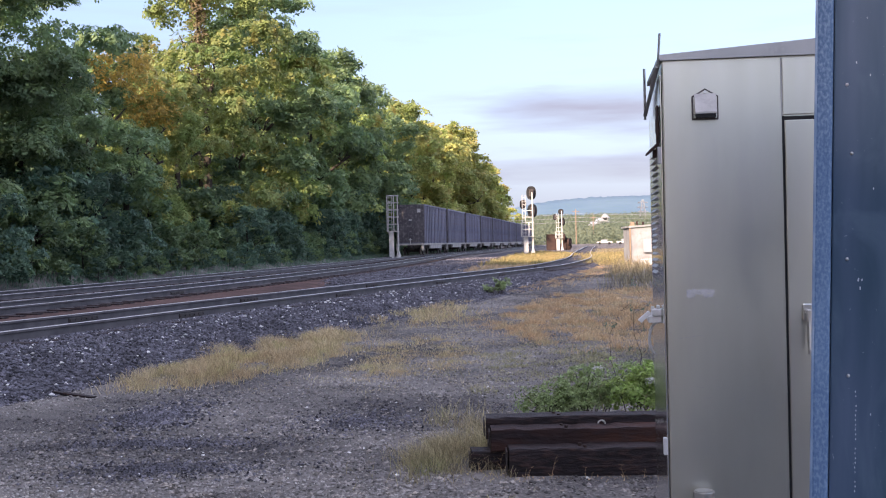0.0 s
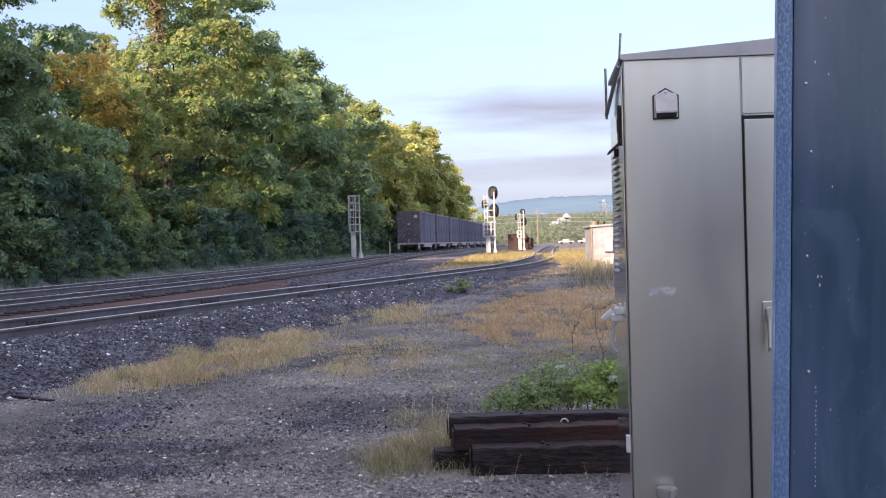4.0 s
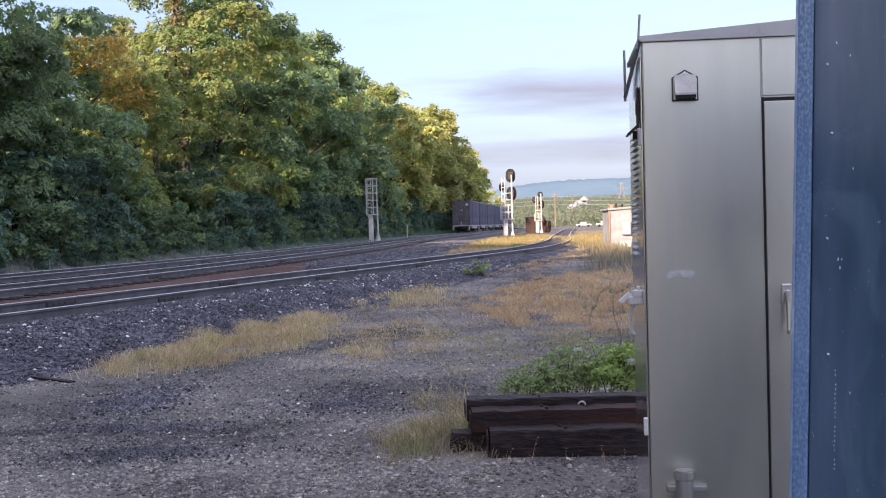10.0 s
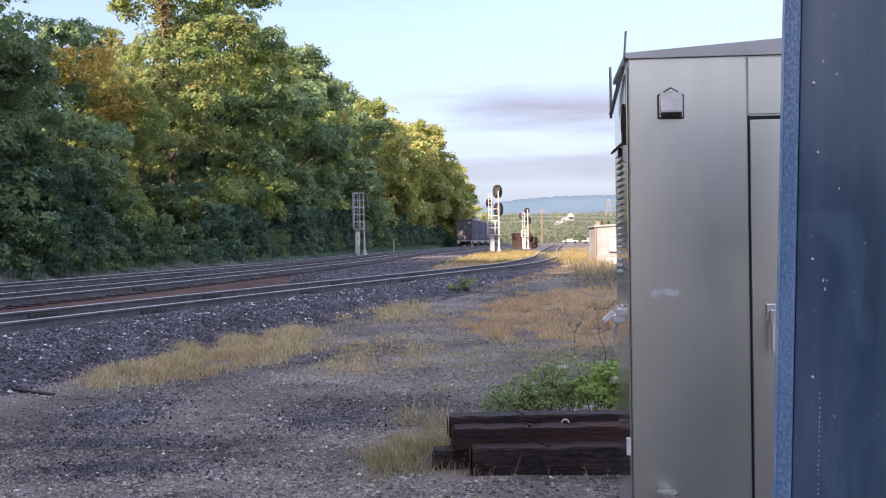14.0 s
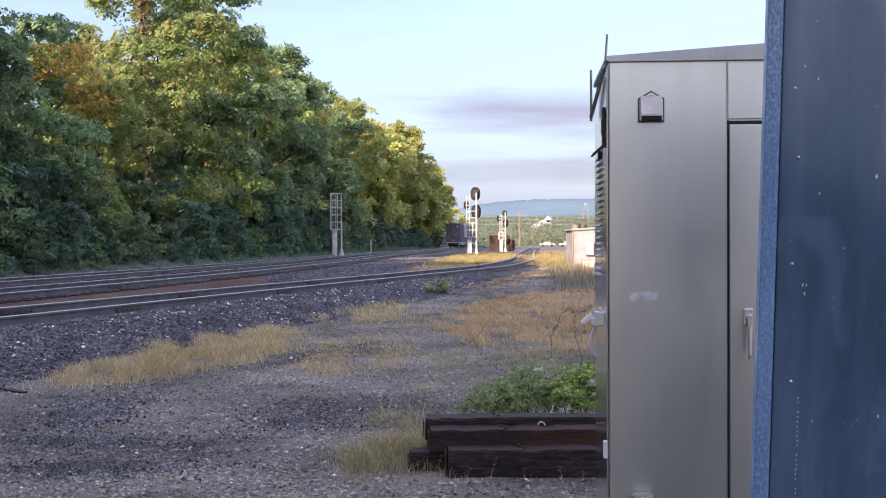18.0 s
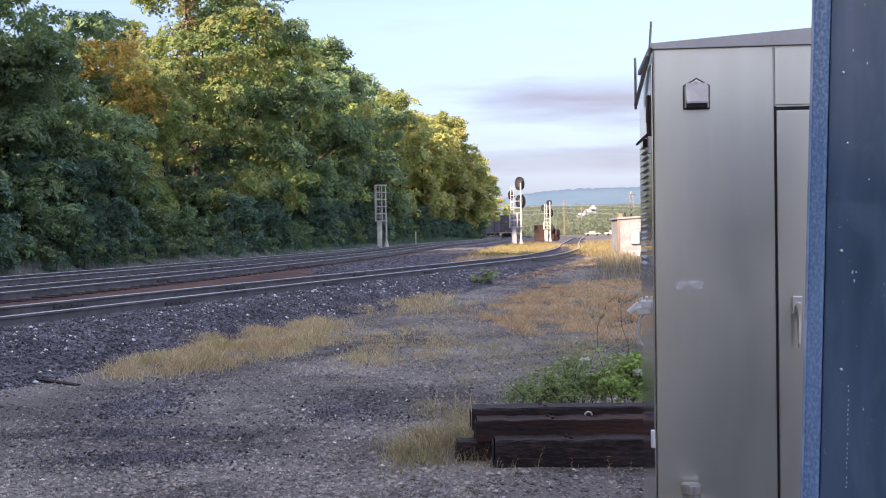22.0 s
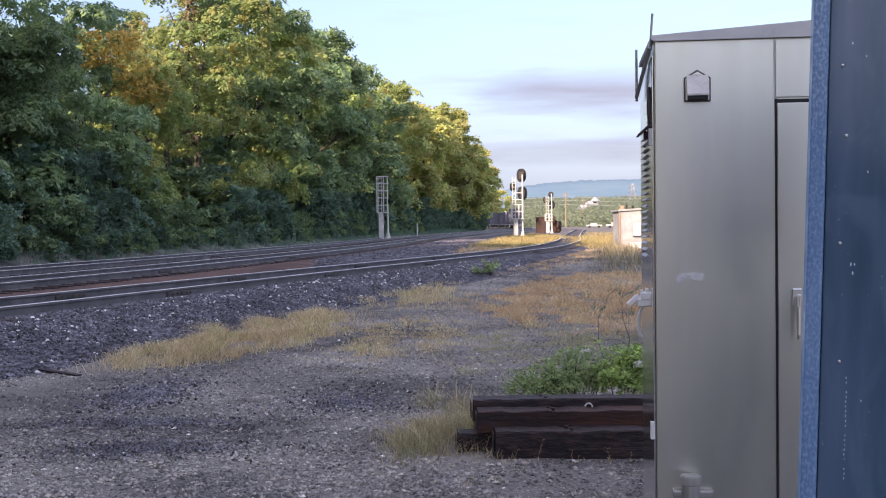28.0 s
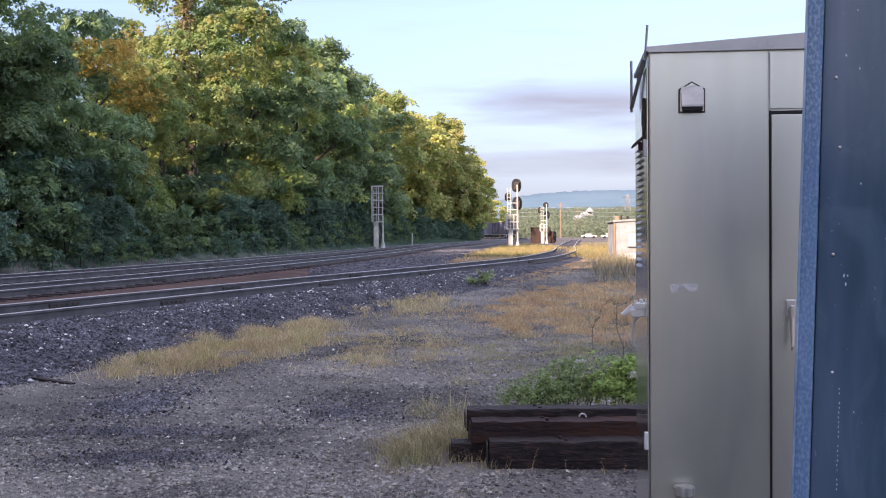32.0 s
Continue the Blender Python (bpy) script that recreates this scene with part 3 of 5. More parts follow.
def bed_places(lo, hi, y0, y1, line, lift=0.0):
    def place(rng, n):
        u = along(line, y0) + (along(line, y1) - along(line, y0)) * rng.random(n) ** 1.4
        o = lo + (hi - lo) * rng.random(n)
        p, e = line, np.arange(len(line))
        d = np.gradient(line, axis=0)
        dx, dy = np.interp(u, e, d[:, 0]), np.interp(u, e, d[:, 1])
        l = np.hypot(dx, dy)
        x, y = np.interp(u, e, p[:, 0]) + o * dy / l, np.interp(u, e, p[:, 1]) - o * dx / l
        z = np.interp(np.abs(o), [0.9, 1.65, 2.9], [0.026, -0.012, -0.42]) + RAIL_Z - 0.178 + lift
        return np.stack([x, y, np.maximum(z, ground_z(x, y) + ripple(x, y)) + 0.005], 1)
    return place


stones("loose_gravel", 150000, yard_places, (0.006, 0.026), M_STONE, "loose grey gravel strewn over the yard")
stones("shoulder_ballast", 62000, bed_places(0.85, 2.95, 9, 44, SIDING), (0.016, 0.046), M_BALLAST_STONE, "dark angular ballast of the siding's shoulder")
M_PALE = material("pale_stone", (0.55, 0.54, 0.52), (0.75, 0.74, 0.72), 2.0, 0.85, bump=0.2, fine=50, island=0.3)
stones("pale_ballast", 750, bed_places(0.9, 2.9, 9, 40, SIDING, 0.012), (0.016, 0.046), M_PALE, "pale stones among the dark ballast")
stones("pale_gravel", 800, yard_places, (0.008, 0.028), M_PALE, "pale chips among the gravel")
stones("middle_ballast", 20000, apron_places, (0.03, 0.075), M_BALLAST_STONE, "dark crushed stone between main line and siding")
stones("far_gravel", 22000, far_places, (0.012, 0.04), M_STONE, "grey gravel beside the siding")
stones("dark_gravel", 2600, heap_places(-2.85, 11.0, 0.62, 1.25), (0.012, 0.036), M_BALLAST_STONE, "patch of dark coarse stones on the gravel")
for hx, hy, hw, hd in ((-2.1, 8.3, 1.1, 0.5), (-0.8, 10.4, 1.0, 1.1), (-2.4, 9.4, 1.2, 0.35)):
    stones("dark_gravel", 2400, heap_places(hx, hy, hw, hd), (0.006, 0.024), M_BALLAST_STONE, "darker loose stones along a wheel path")
stones("main_ballast", 7000, bed_places(0.85, 2.4, 14, 46, MAIN_1, -0.03), (0.02, 0.045), M_RUSTBED, "dark ballast beside the main track")


# ---------------------------------------------------------------- grass
def inside(poly, x, y):
    c = np.zeros(len(x), bool)
    for (x0, y0), (x1, y1) in zip(poly, poly[1:] + poly[:1]):
        c ^= ((y0 > y) != (y1 > y)) & (x < (x1 - x0) * (y - y0) / (y1 - y0 + 1e-9) + x0)
    return c


def grass(poly, density, height, mat, label, seed, ragged=0.5, lean=1.0, width=0.0035):
    """Blades over a patch: thin bent strips, taller towards its middle."""
    rng = np.random.default_rng(seed)
    p = np.array(poly)
    lo, hi = p.min(0) - ragged, p.max(0) + ragged
    n = int(2.4 * density * np.prod(hi - lo))
    x, y = lo[0] + (hi[0] - lo[0]) * rng.random(n), lo[1] + (hi[1] - lo[1]) * rng.random(n)
    jx = np.array([noise.noise((a * 1.7, b * 0.9, seed)) for a, b in zip(x, y)])
    keep = inside(poly, x + ragged * 1.4 * jx + rng.normal(0, ragged * 0.35, n), y + ragged * 2 * np.roll(jx, 1) + rng.normal(0, ragged * 0.6, n))
    j2 = np.array([noise.noise((a * 4.1, b * 3.3, seed + 40)) for a, b in zip(x, y)])
    keep &= (jx * 1.1 + rng.random(n) > 0.28) & (j2 * 1.6 + rng.random(n) > 0.34)
    x, y, jx = x[keep], y[keep], jx[keep]
    n = len(x)
    h = height * (0.35 + 0.65 * rng.random(n)) * (0.75 + 0.6 * jx)
    a, b = rng.random(n) * 6.283, rng.random(n) * 6.283
    w = width * (0.6 + 0.8 * rng.random(n)) * (1 + y / 25)
    z = ground_z(x, y) + ripple(x, y) - 0.01
    base = np.stack([x, y, z], 1)
    side = np.stack([np.cos(a), np.sin(a), np.zeros(n)], 1) * w[:, None]
    bend = np.stack([np.cos(b), np.sin(b), np.zeros(n)], 1) * (h * lean * rng.random(n))[:, None]
    up = np.stack([np.zeros(n), np.zeros(n), h], 1)
    v = np.stack([base - side, base + side, base + 0.6 * up + 0.35 * bend + 0.7 * side, base + 0.6 * up + 0.35 * bend - 0.7 * side, base + up + bend], 1)
    f = (np.array([(0, 1, 2), (0, 2, 3), (3, 2, 4)])[None] + 5 * np.arange(n)[:, None, None]).reshape(-1, 3)
    return tagged(new("grass", np_mesh("grass", v.reshape(-1, 3), f, mat)), label, "grass", kind="stuff")


PATCHES = [
    ([(-3.75, 13.3), (-3.85, 14.3), (-3.8, 15.8), (-4.2, 17.82), (-4.29, 21.15), (-4.09, 23.12), (-3.08, 23.45), (-2.34, 21.14), (-1.49, 19.75),
      (-1.54, 16.9), (-1.79, 15.36), (-2.41, 14.8), (-2.57, 14.01), (-3.0, 13.6), (-3.3, 13.1)], 1500, 0.21, M_DRY, "dry tan grass at the foot of the ballast"),
    ([(-1.3, 13.7), (-1.1, 16.3), (-0.8, 18.6), (0.0, 19.1), (0.5, 16.3), (0.1, 14.2), (-0.6, 13.6)], 1000, 0.09, M_DRY, "short dry grass in the gravel"),
    ([(-1.6, 25.4), (-1.6, 30.1), (-0.6, 34.8), (0.2, 29.3), (0.4, 22.9), (-1.0, 21.7)], 300, 0.22, M_DRY, "dry yellow grass clump on gravel"),
    ([(1.0, 21.1), (1.9, 25.7), (3.5, 30.8), (6.5, 34.8), (3.4, 16.6), (2.3, 17.1), (1.6, 18.5)], 900, 0.14, M_ORANGE, "russet dry grass beyond the steel cabinet"),
    ([(6.6, 42.0), (9.2, 56.0), (10.2, 56.1), (6.6, 31.5), (5.4, 33.0)], 34, 0.8, M_WEED, "tall brown weeds gone to seed"),
    ([(8.2, 63.0), (13.8, 102.1), (16.4, 96.2), (9.6, 56.0), (8.0, 57.0)], 40, 0.4, M_GOLD, "sunlit golden grass by the siding"),
    ([(2.4, 62.0), (3.8, 75.0), (6.4, 95.0), (9.1, 120), (12.1, 125), (12.1, 100.5), (8.0, 76), (5.4, 62)], 70, 0.34, M_GOLD, "sunlit golden grass between the tracks"),
    ([(-0.3, 8.2), (-0.1, 9.3), (0.3, 10.3), (0.5, 8.6), (0.0, 7.9)], 5200, 0.25, M_SIDE, "dry grass beside the stacked ties"),
    ([(0.3, 15.2), (1.6, 17.9), (3.1, 16.6), (2.5, 10.4), (1.2, 10.1), (0.6, 12.2)], 700, 0.07, M_GREENGRASS, "thin greenish grass in the gravel"),
    ([(1.4, 36.1), (4.6, 46.0), (8.2, 60.0), (7.8, 50.0), (4.6, 38.6), (2.2, 33.6)], 170, 0.12, M_ORANGE, "thin russet grass on gravel"),
    ([(-2.2, 12.6), (-1.9, 20.5), (-0.6, 24.0), (1.6, 23.0), (3.2, 17.0), (2.4, 13.4), (0.6, 12.4)], 520, 0.035, M_TAN, "thin trodden tan grass over the gravel"),
    ([(0.2, 52), (2.4, 62), (5.2, 62), (3.6, 53)], 60, 0.2, M_ORANGE, "russet grass between the tracks"),
    ([(15, 104), (21, 150), (32, 150), (22, 100)], 10, 0.3, M_WEED, "brown weeds far along the siding"),
    ([(2.2, 18.2), (3.0, 24.0), (4.6, 27.0), (3.9, 17.4)], 60, 0.22, M_WEED, "dark brown seed stalks among the russet grass"),
]
BANK_Y = [16, 30, 45, 60, 80, 105, 130, 160, 195, 225]
BANK = [(float(np.interp(v, MAIN_2[:300, 1], MAIN_2[:300, 0])) - 2.9, v) for v in BANK_Y]
PATCHES.append((BANK + [(x - 2.6, v) for x, v in BANK[::-1]], 60, 0.45, M_LEAF_D, "rank dark green weeds at the edge of the wood"))
for i, (poly, dens, h, m, lab) in enumerate(PATCHES):
    grass(poly, dens, h, m, lab, 11 + i, 0.45 if poly[0][1] < 20 else 0.9, 1.6 if h < 0.3 else 1.0, 0.0016 if poly[0][1] < 10 else 0.0022 if poly[0][1] < 24 else 0.0035)


# ---------------------------------------------------------------- trees
def limbs(bm, rng, base, top, r, depth):
    tube(bm, base, top, r, r * 0.62, 7 if depth > 1 else 5)
    tips = []
    if depth == 0:
        return [top]
    for _ in range(3):
        d = (Vector(top) - Vector(base)).length
        b = Vector(base).lerp(Vector(top), rng.uniform(0.55, 1.0))
        q = b + Vector((rng.uniform(-1, 1), rng.uniform(-1, 1), rng.uniform(0.25, 1.0))).normalized() * d * rng.uniform(0.26, 0.42)
        tips += limbs(bm, rng, b, q, r * 0.5, depth - 1)
    return tips + [top]


def leaf_cloud(rng, centres, radii, n, size, per=8, low=-0.35, shell=(0.6, 0.5), flat=0.75, scatter=0.35):
    """n small folded leaves, set in sprays of several along drooping twigs over the clumps."""
    m = n // per
    w = radii ** 1.5
    k = rng.choice(len(centres), m, p=w / w.sum())
    d = rng.normal(size=(m, 3))
    d /= np.linalg.norm(d, axis=1, keepdims=True)
    d[:, 2] = np.where(d[:, 2] < low, -d[:, 2], d[:, 2])
    r = radii[k] * (shell[0] + shell[1] * rng.random(m))
    p = centres[k] + d * r[:, None] * np.array([1, 1, flat])
    out = d + np.array([0, 0, 0.35]) + rng.normal(0, scatter, (m, 3))
    out /= np.linalg.norm(out, axis=1, keepdims=True)
    t = np.cross(out, rng.normal(size=(m, 3)))
    t /= np.linalg.norm(t, axis=1, keepdims=True)
    b = np.cross(out, t)
    # the leaves of each spray
    u = (np.arange(per) - per / 2) * 0.62
    side = np.where(np.arange(per) % 2 == 0, 1.0, -1.0)
    s = size * (0.6 + 0.8 * rng.random((m, per)))
    q = p[:, None] + size * (t[:, None] * u[None, :, None] + b[:, None] * (side * 0.75)[None, :, None] - out[:, None] * (0.06 * u ** 2)[None, :, None])
    q += rng.normal(0, 0.45 * size, (m, per, 3))
    o2 = out[:, None] + rng.normal(0, 0.25, (m, per, 3))
    o2 /= np.linalg.norm(o2, axis=2, keepdims=True)
    ax = b[:, None] * side[None, :, None] + t[:, None] * 0.45 + rng.normal(0, 0.3, (m, per, 3))
    ax -= o2 * np.sum(ax * o2, axis=2, keepdims=True)
    ax /= np.linalg.norm(ax, axis=2, keepdims=True)
    bx = np.cross(o2, ax)
    s = s[..., None]
    v = np.stack([q - ax * s, q - 0.1 * ax * s + bx * s * 0.55 - o2 * s * 0.18, q + ax * s - o2 * s * 0.15, q - 0.1 * ax * s - bx * s * 0.55 - o2 * s * 0.18], 2)
    return v.reshape(-1, 3), np.arange(4 * m * per).reshape(-1, 4)


def tree_meshes(seed, height, spread, n, size, leaf, low):
    """Trunk with limbs and a crown of leaf sprays; low: where the crown begins."""
    rng = random.Random(seed)
    bm = bmesh.new()
    tips = limbs(bm, rng, Vector((0, 0, -0.6)), Vector((rng.uniform(-0.6, 0.6), rng.uniform(-0.6, 0.6), height * 0.55)), height * 0.016, 3)
    trunk = bm_mesh("trunk", bm, M_BARK)
    nr = np.random.default_rng(seed)
    # boughs: broad lobes spread through the crown, each carrying a tier of leafy domes that hang lower towards its rim
    m = 34
    z = low + (1 - low) * nr.random(m) ** 0.85
    prof = np.sin(np.clip((z - low) / (1 - low), 0.02, 1) ** 0.7 * math.pi * 0.93) ** 0.6 + 0.12
    a = nr.random(m) * 6.283
    rr = spread * prof * (0.35 + 0.65 * np.sqrt(nr.random(m))) * 0.77
    lobe = np.stack([rr * np.cos(a), rr * np.sin(a), z * height * 0.95], 1)
    k = 6
    reach = height * (0.05 + 0.05 * nr.random((m, k)))
    b = a[:, None] + nr.normal(0, 1.1, (m, k))
    c = lobe[:, None] + np.stack([reach * np.cos(b), reach * np.sin(b), -reach * (0.9 * nr.random((m, k)) - 0.15)], -1)
    rad = height * (0.024 + 0.040 * nr.random((m, k)) ** 1.5) * (1.15 - 0.4 * z)[:, None]
    c, rad = c.reshape(-1, 3), rad.ravel()
    v, f = leaf_cloud(nr, c, rad, int(n * 0.86), size, low=-0.2, shell=(0.78, 0.3), flat=0.72, scatter=0.28)
    # the loose inner leaves
    core = np.stack([0.5 * rr * np.cos(a), 0.5 * rr * np.sin(a), (z - 0.03) * height * 0.93], 1)
    v2, f2 = leaf_cloud(nr, core, np.full(m, height * 0.08), n - int(n * 0.86), size * 1.2)
    v, f = np.concatenate([v, v2]), np.concatenate([f, f2 + len(v)])
    crown = np_mesh("crown", v, f, leaf)
    return trunk, crown


def kinds(n, size, low, turning=M_LEAF_Y):
    """One crown density for all five kinds of tree: leaves on the fullest, leaf size, how much lower the crowns reach."""
    return [tree_meshes(s, h, sp, int(n * f), size * g, lf, lo * low) for s, h, sp, f, g, lf, lo in (
        (1, 16, 4.6, 1.0, 1.0, M_LEAF, 0.10), (2, 18, 5.0, 1.05, 1.0, M_LEAF, 0.12), (3, 15, 4.2, 0.9, 0.95, turning, 0.2),
        (4, 13, 4.4, 0.9, 0.95, M_LEAF_D, 0.05), (5, 17, 4.4, 0.8, 1.0, turning, 0.25))]


# turning leaves of the late kinds have sunlight painted into their colour
NEAR_KINDS, KINDS, LATE_KINDS, FAR_KINDS = kinds(50000, 0.10, 0.6), kinds(26000, 0.15, 0.9), kinds(15000, 0.22, 1.0, M_LEAF_Y_SUNLIT), kinds(4000, 0.42, 1.0)
SHRUBS = [tree_meshes(s, h, sp, n, sz, lf, low) for s, h, sp, n, sz, lf, low in (
    (11, 5.0, 3.0, 5600, 0.14, M_LEAF_D, 0.0), (12, 4.0, 2.6, 4800, 0.13, M_LEAF, 0.0), (13, 6.5, 3.0, 6000, 0.15, M_LEAF_D, 0.0))]


def main_x(y):
    return float(np.interp(y, MAIN_2[:300, 1], MAIN_2[:300, 0]))


def tree(kinds, k, x, y, scale, turn, label, name="tree", group="trees along the bank", sink=0.0):
    t = thing(name, pose(x, y, float(ground_z(x, y)) - sink, 0, 0, turn), label, name, group)
    t.scale = (scale, scale, scale)
    if kinds is KINDS:
        near = x > main_x(y) - 10.5
        kinds = FAR_KINDS if y < 10 or not near else NEAR_KINDS if y < 88 else KINDS if y < 150 else LATE_KINDS
    part("trunk", kinds[k][0], None, t)
    part("crown", kinds[k][1], None, t)
    return t


rt = random.Random(5)
TREE_LABEL = {0: "tall green broadleaf tree on the bank", 1: "tall dense green broadleaf tree on the bank", 2: "broadleaf tree turning yellow on the bank",
              3: "dark green broadleaf tree on the bank", 4: "tall tree with thin yellowing crown on the bank"}



# front row, tall row behind, and undergrowth along the bank
def size_at(y):
    """Crown scale of the rows behind: low by the yard, tall farther on."""
    return float(np.interp(y, [20, 50, 55, 58, 62, 68, 80, 92, 110, 150, 200, 260], [1.05, 1.08, 0.9, 0.72, 0.76, 1.04, 1.1, 1.08, 1.08, 1.2, 1.3, 1.2]))


# metres along the line, height, kind
FRONT = ((25, 9, 3), (31, 10.5, 0), (34, 11, 0), (37, 12, 3), (41, 14, 0), (44.5, 14.5, 0), (47.5, 16.5, 1), (53, 11, 0), (58.5, 11.2, 2), (65.5, 13.5, 2), (72.5, 20, 4), (81, 20.5, 0), (88, 19.5, 2), (97, 19.6, 1),
         (106, 20.0, 0), (114, 19.0, 2), (123, 19.2, 0), (133, 20.5, 0), (143, 20.5, 4), (152, 20.5, 2), (162, 19.5, 2), (171, 20.5, 4), (181, 21.5, 2), (191, 22, 2), (202, 22, 4))
for y, h, k in FRONT:
    tree(KINDS, k, main_x(y) - 8.2 - rt.uniform(0, 0.8), y, h / (16, 18, 15, 13, 17)[k], rt.uniform(0, 360), TREE_LABEL[k])
# trees from y 290 on are hidden, added to shade the train's far cars
for x, yy, sc, k in ((4.8, 212, 1.3, 2), (7.0, 222, 1.1, 4), (8.6, 232, 1.2, 2), (9.0, 244, 1.05, 2), (8.8, 257, 1.0, 0), (8.6, 275, 1.0, 0), (8.8, 290, 1.15, 0), (8.0, 306, 1.2, 1), (6.5, 322, 1.2, 0), (1.5, 300, 1.2, 1), (-1.0, 318, 1.3, 1), (3.5, 338, 1.2, 0), (8.0, 345, 1.1, 1), (4.5, 358, 1.2, 1), (-0.5, 350, 1.2, 0), (-4.0, 370, 1.2, 1), (1.5, 376, 1.1, 0)):
    tree(KINDS, k, x, yy, sc, rt.uniform(0, 360), TREE_LABEL[k])
for back, y1, f, gap in ((13.5, 210, 0.56, 6.0), (20.0, 190, 0.52, 8.0)):
    y = 20.0
    while y < y1:
        k = rt.choice([0, 1, 3])
        tree(KINDS, k, main_x(y) - back - rt.uniform(0, 3.0), y, size_at(y) * f * rt.uniform(0.9, 1.1), rt.uniform(0, 360), TREE_LABEL[k])
        y += gap * rt.uniform(0.85, 1.2)
for back, lo, hi, y1, gap in ((3.7, 0.14, 0.26, 150, 1.7), (4.6, 0.45, 0.75, 235, 2.6), (7.0, 0.7, 1.1, 215, 3.4), (10.5, 1.0, 1.4, 120, 4.2)):
    y = 22.0
    while y < y1:
        tree(SHRUBS, rt.randrange(3), main_x(y) - back - rt.uniform(0, 1.0), y, rt.uniform(lo, hi), rt.uniform(0, 360), "dark leafy shrub at the foot of the bank",
             "shrub", "undergrowth along the bank")
        y += gap * rt.uniform(0.8, 1.3) * (1 + y / 250)
# rust-coloured sumac tops among the near trees and a withered vine up the tallest one
RUSTY = [tree_meshes(31, 11.5, 1.0, 2300, 0.10, M_LEAF_O, 0.82)]
for x, y, k in ((-15.6, 54.0, 0.97), (-14.9, 57.0, 0.82)):
    tree(RUSTY, 0, x, y, k, rt.uniform(0, 360), "slender tree with rust-coloured autumn leaves in the wood", "sapling", "turning saplings")


def dead_vine(x, y, h):
    """Withered creeper hanging round a bare stem."""
    r = np.random.default_rng(6)
    t = thing("vine", pose(x, y, float(ground_z(x, y))), "withered brown vine climbing a tall tree", "vine")
    z = np.linspace(0.55, 0.97, 15) * h
    c = np.stack([r.normal(0, 0.22, 15), r.normal(0, 0.22, 15), z], 1)
    part("stem", tube(bmesh.new(), (0, 0, -0.3), (0, 0, h * 0.97), 0.16, 0.05, 7), M_BARK, t)
    v, f = leaf_cloud(r, c, 0.30 + 0.22 * r.random(15), 2600, 0.09, flat=1.4)
    part("withered_leaves", np_mesh("withered_leaves", v, f, M_LEAF_B), None, t)


dead_vine(-15.3, 70.5, 18.6)

# wood continued unseen behind the camera: oversized trees added to shade the yard
for back, step in ((9.0, 4.8),):
    y = -110.0
    while y < 18:
        k = rt.choice([0, 0, 1])
        # no trees here, so that sun reaches the ground behind the camera
        if y < -47:
            y += step
            continue
        tree(KINDS, k, main_x(max(y, -38)) - back - rt.uniform(0, 3.0), y, (2.0 if y < -15 else 1.5 if y > 0 else 1.12) * rt.uniform(0.95, 1.06), rt.uniform(0, 360), TREE_LABEL[k])
        y += step * rt.uniform(0.85, 1.15)
# unseen treeline added far behind the camera: closes the yard, darkens the cabinet's reflection
for i in range(26):
    k = rt.choice([0, 1, 3])
    tree(KINDS, k, -34 + 5.2 * i + rt.uniform(-1.5, 1.5), -118 + rt.uniform(-8, 8), rt.uniform(0.35, 0.55), rt.uniform(0, 360),
         "low green broadleaf tree added unseen behind the yard", group="trees behind the yard")
# sunny trees past the bend
for x, yy, s, k in ((21.5, 425, 1.08, 2), (26.5, 436, 0.95, 4), (31.5, 445, 0.66, 2)):
    tree(KINDS, k, x, yy, s, rt.uniform(0, 360), "sunlit yellow-green tree past the bend", group="trees past the bend")



# ---------------------------------------------------------------- the steel cabinet
def louvre(bm, y, z, w):
    prism(bm, [(0.004, z + 0.013), (-0.011, z - 0.001), (-0.011, z - 0.004), (0.004, z + 0.003)], y - w / 2, y + w / 2)


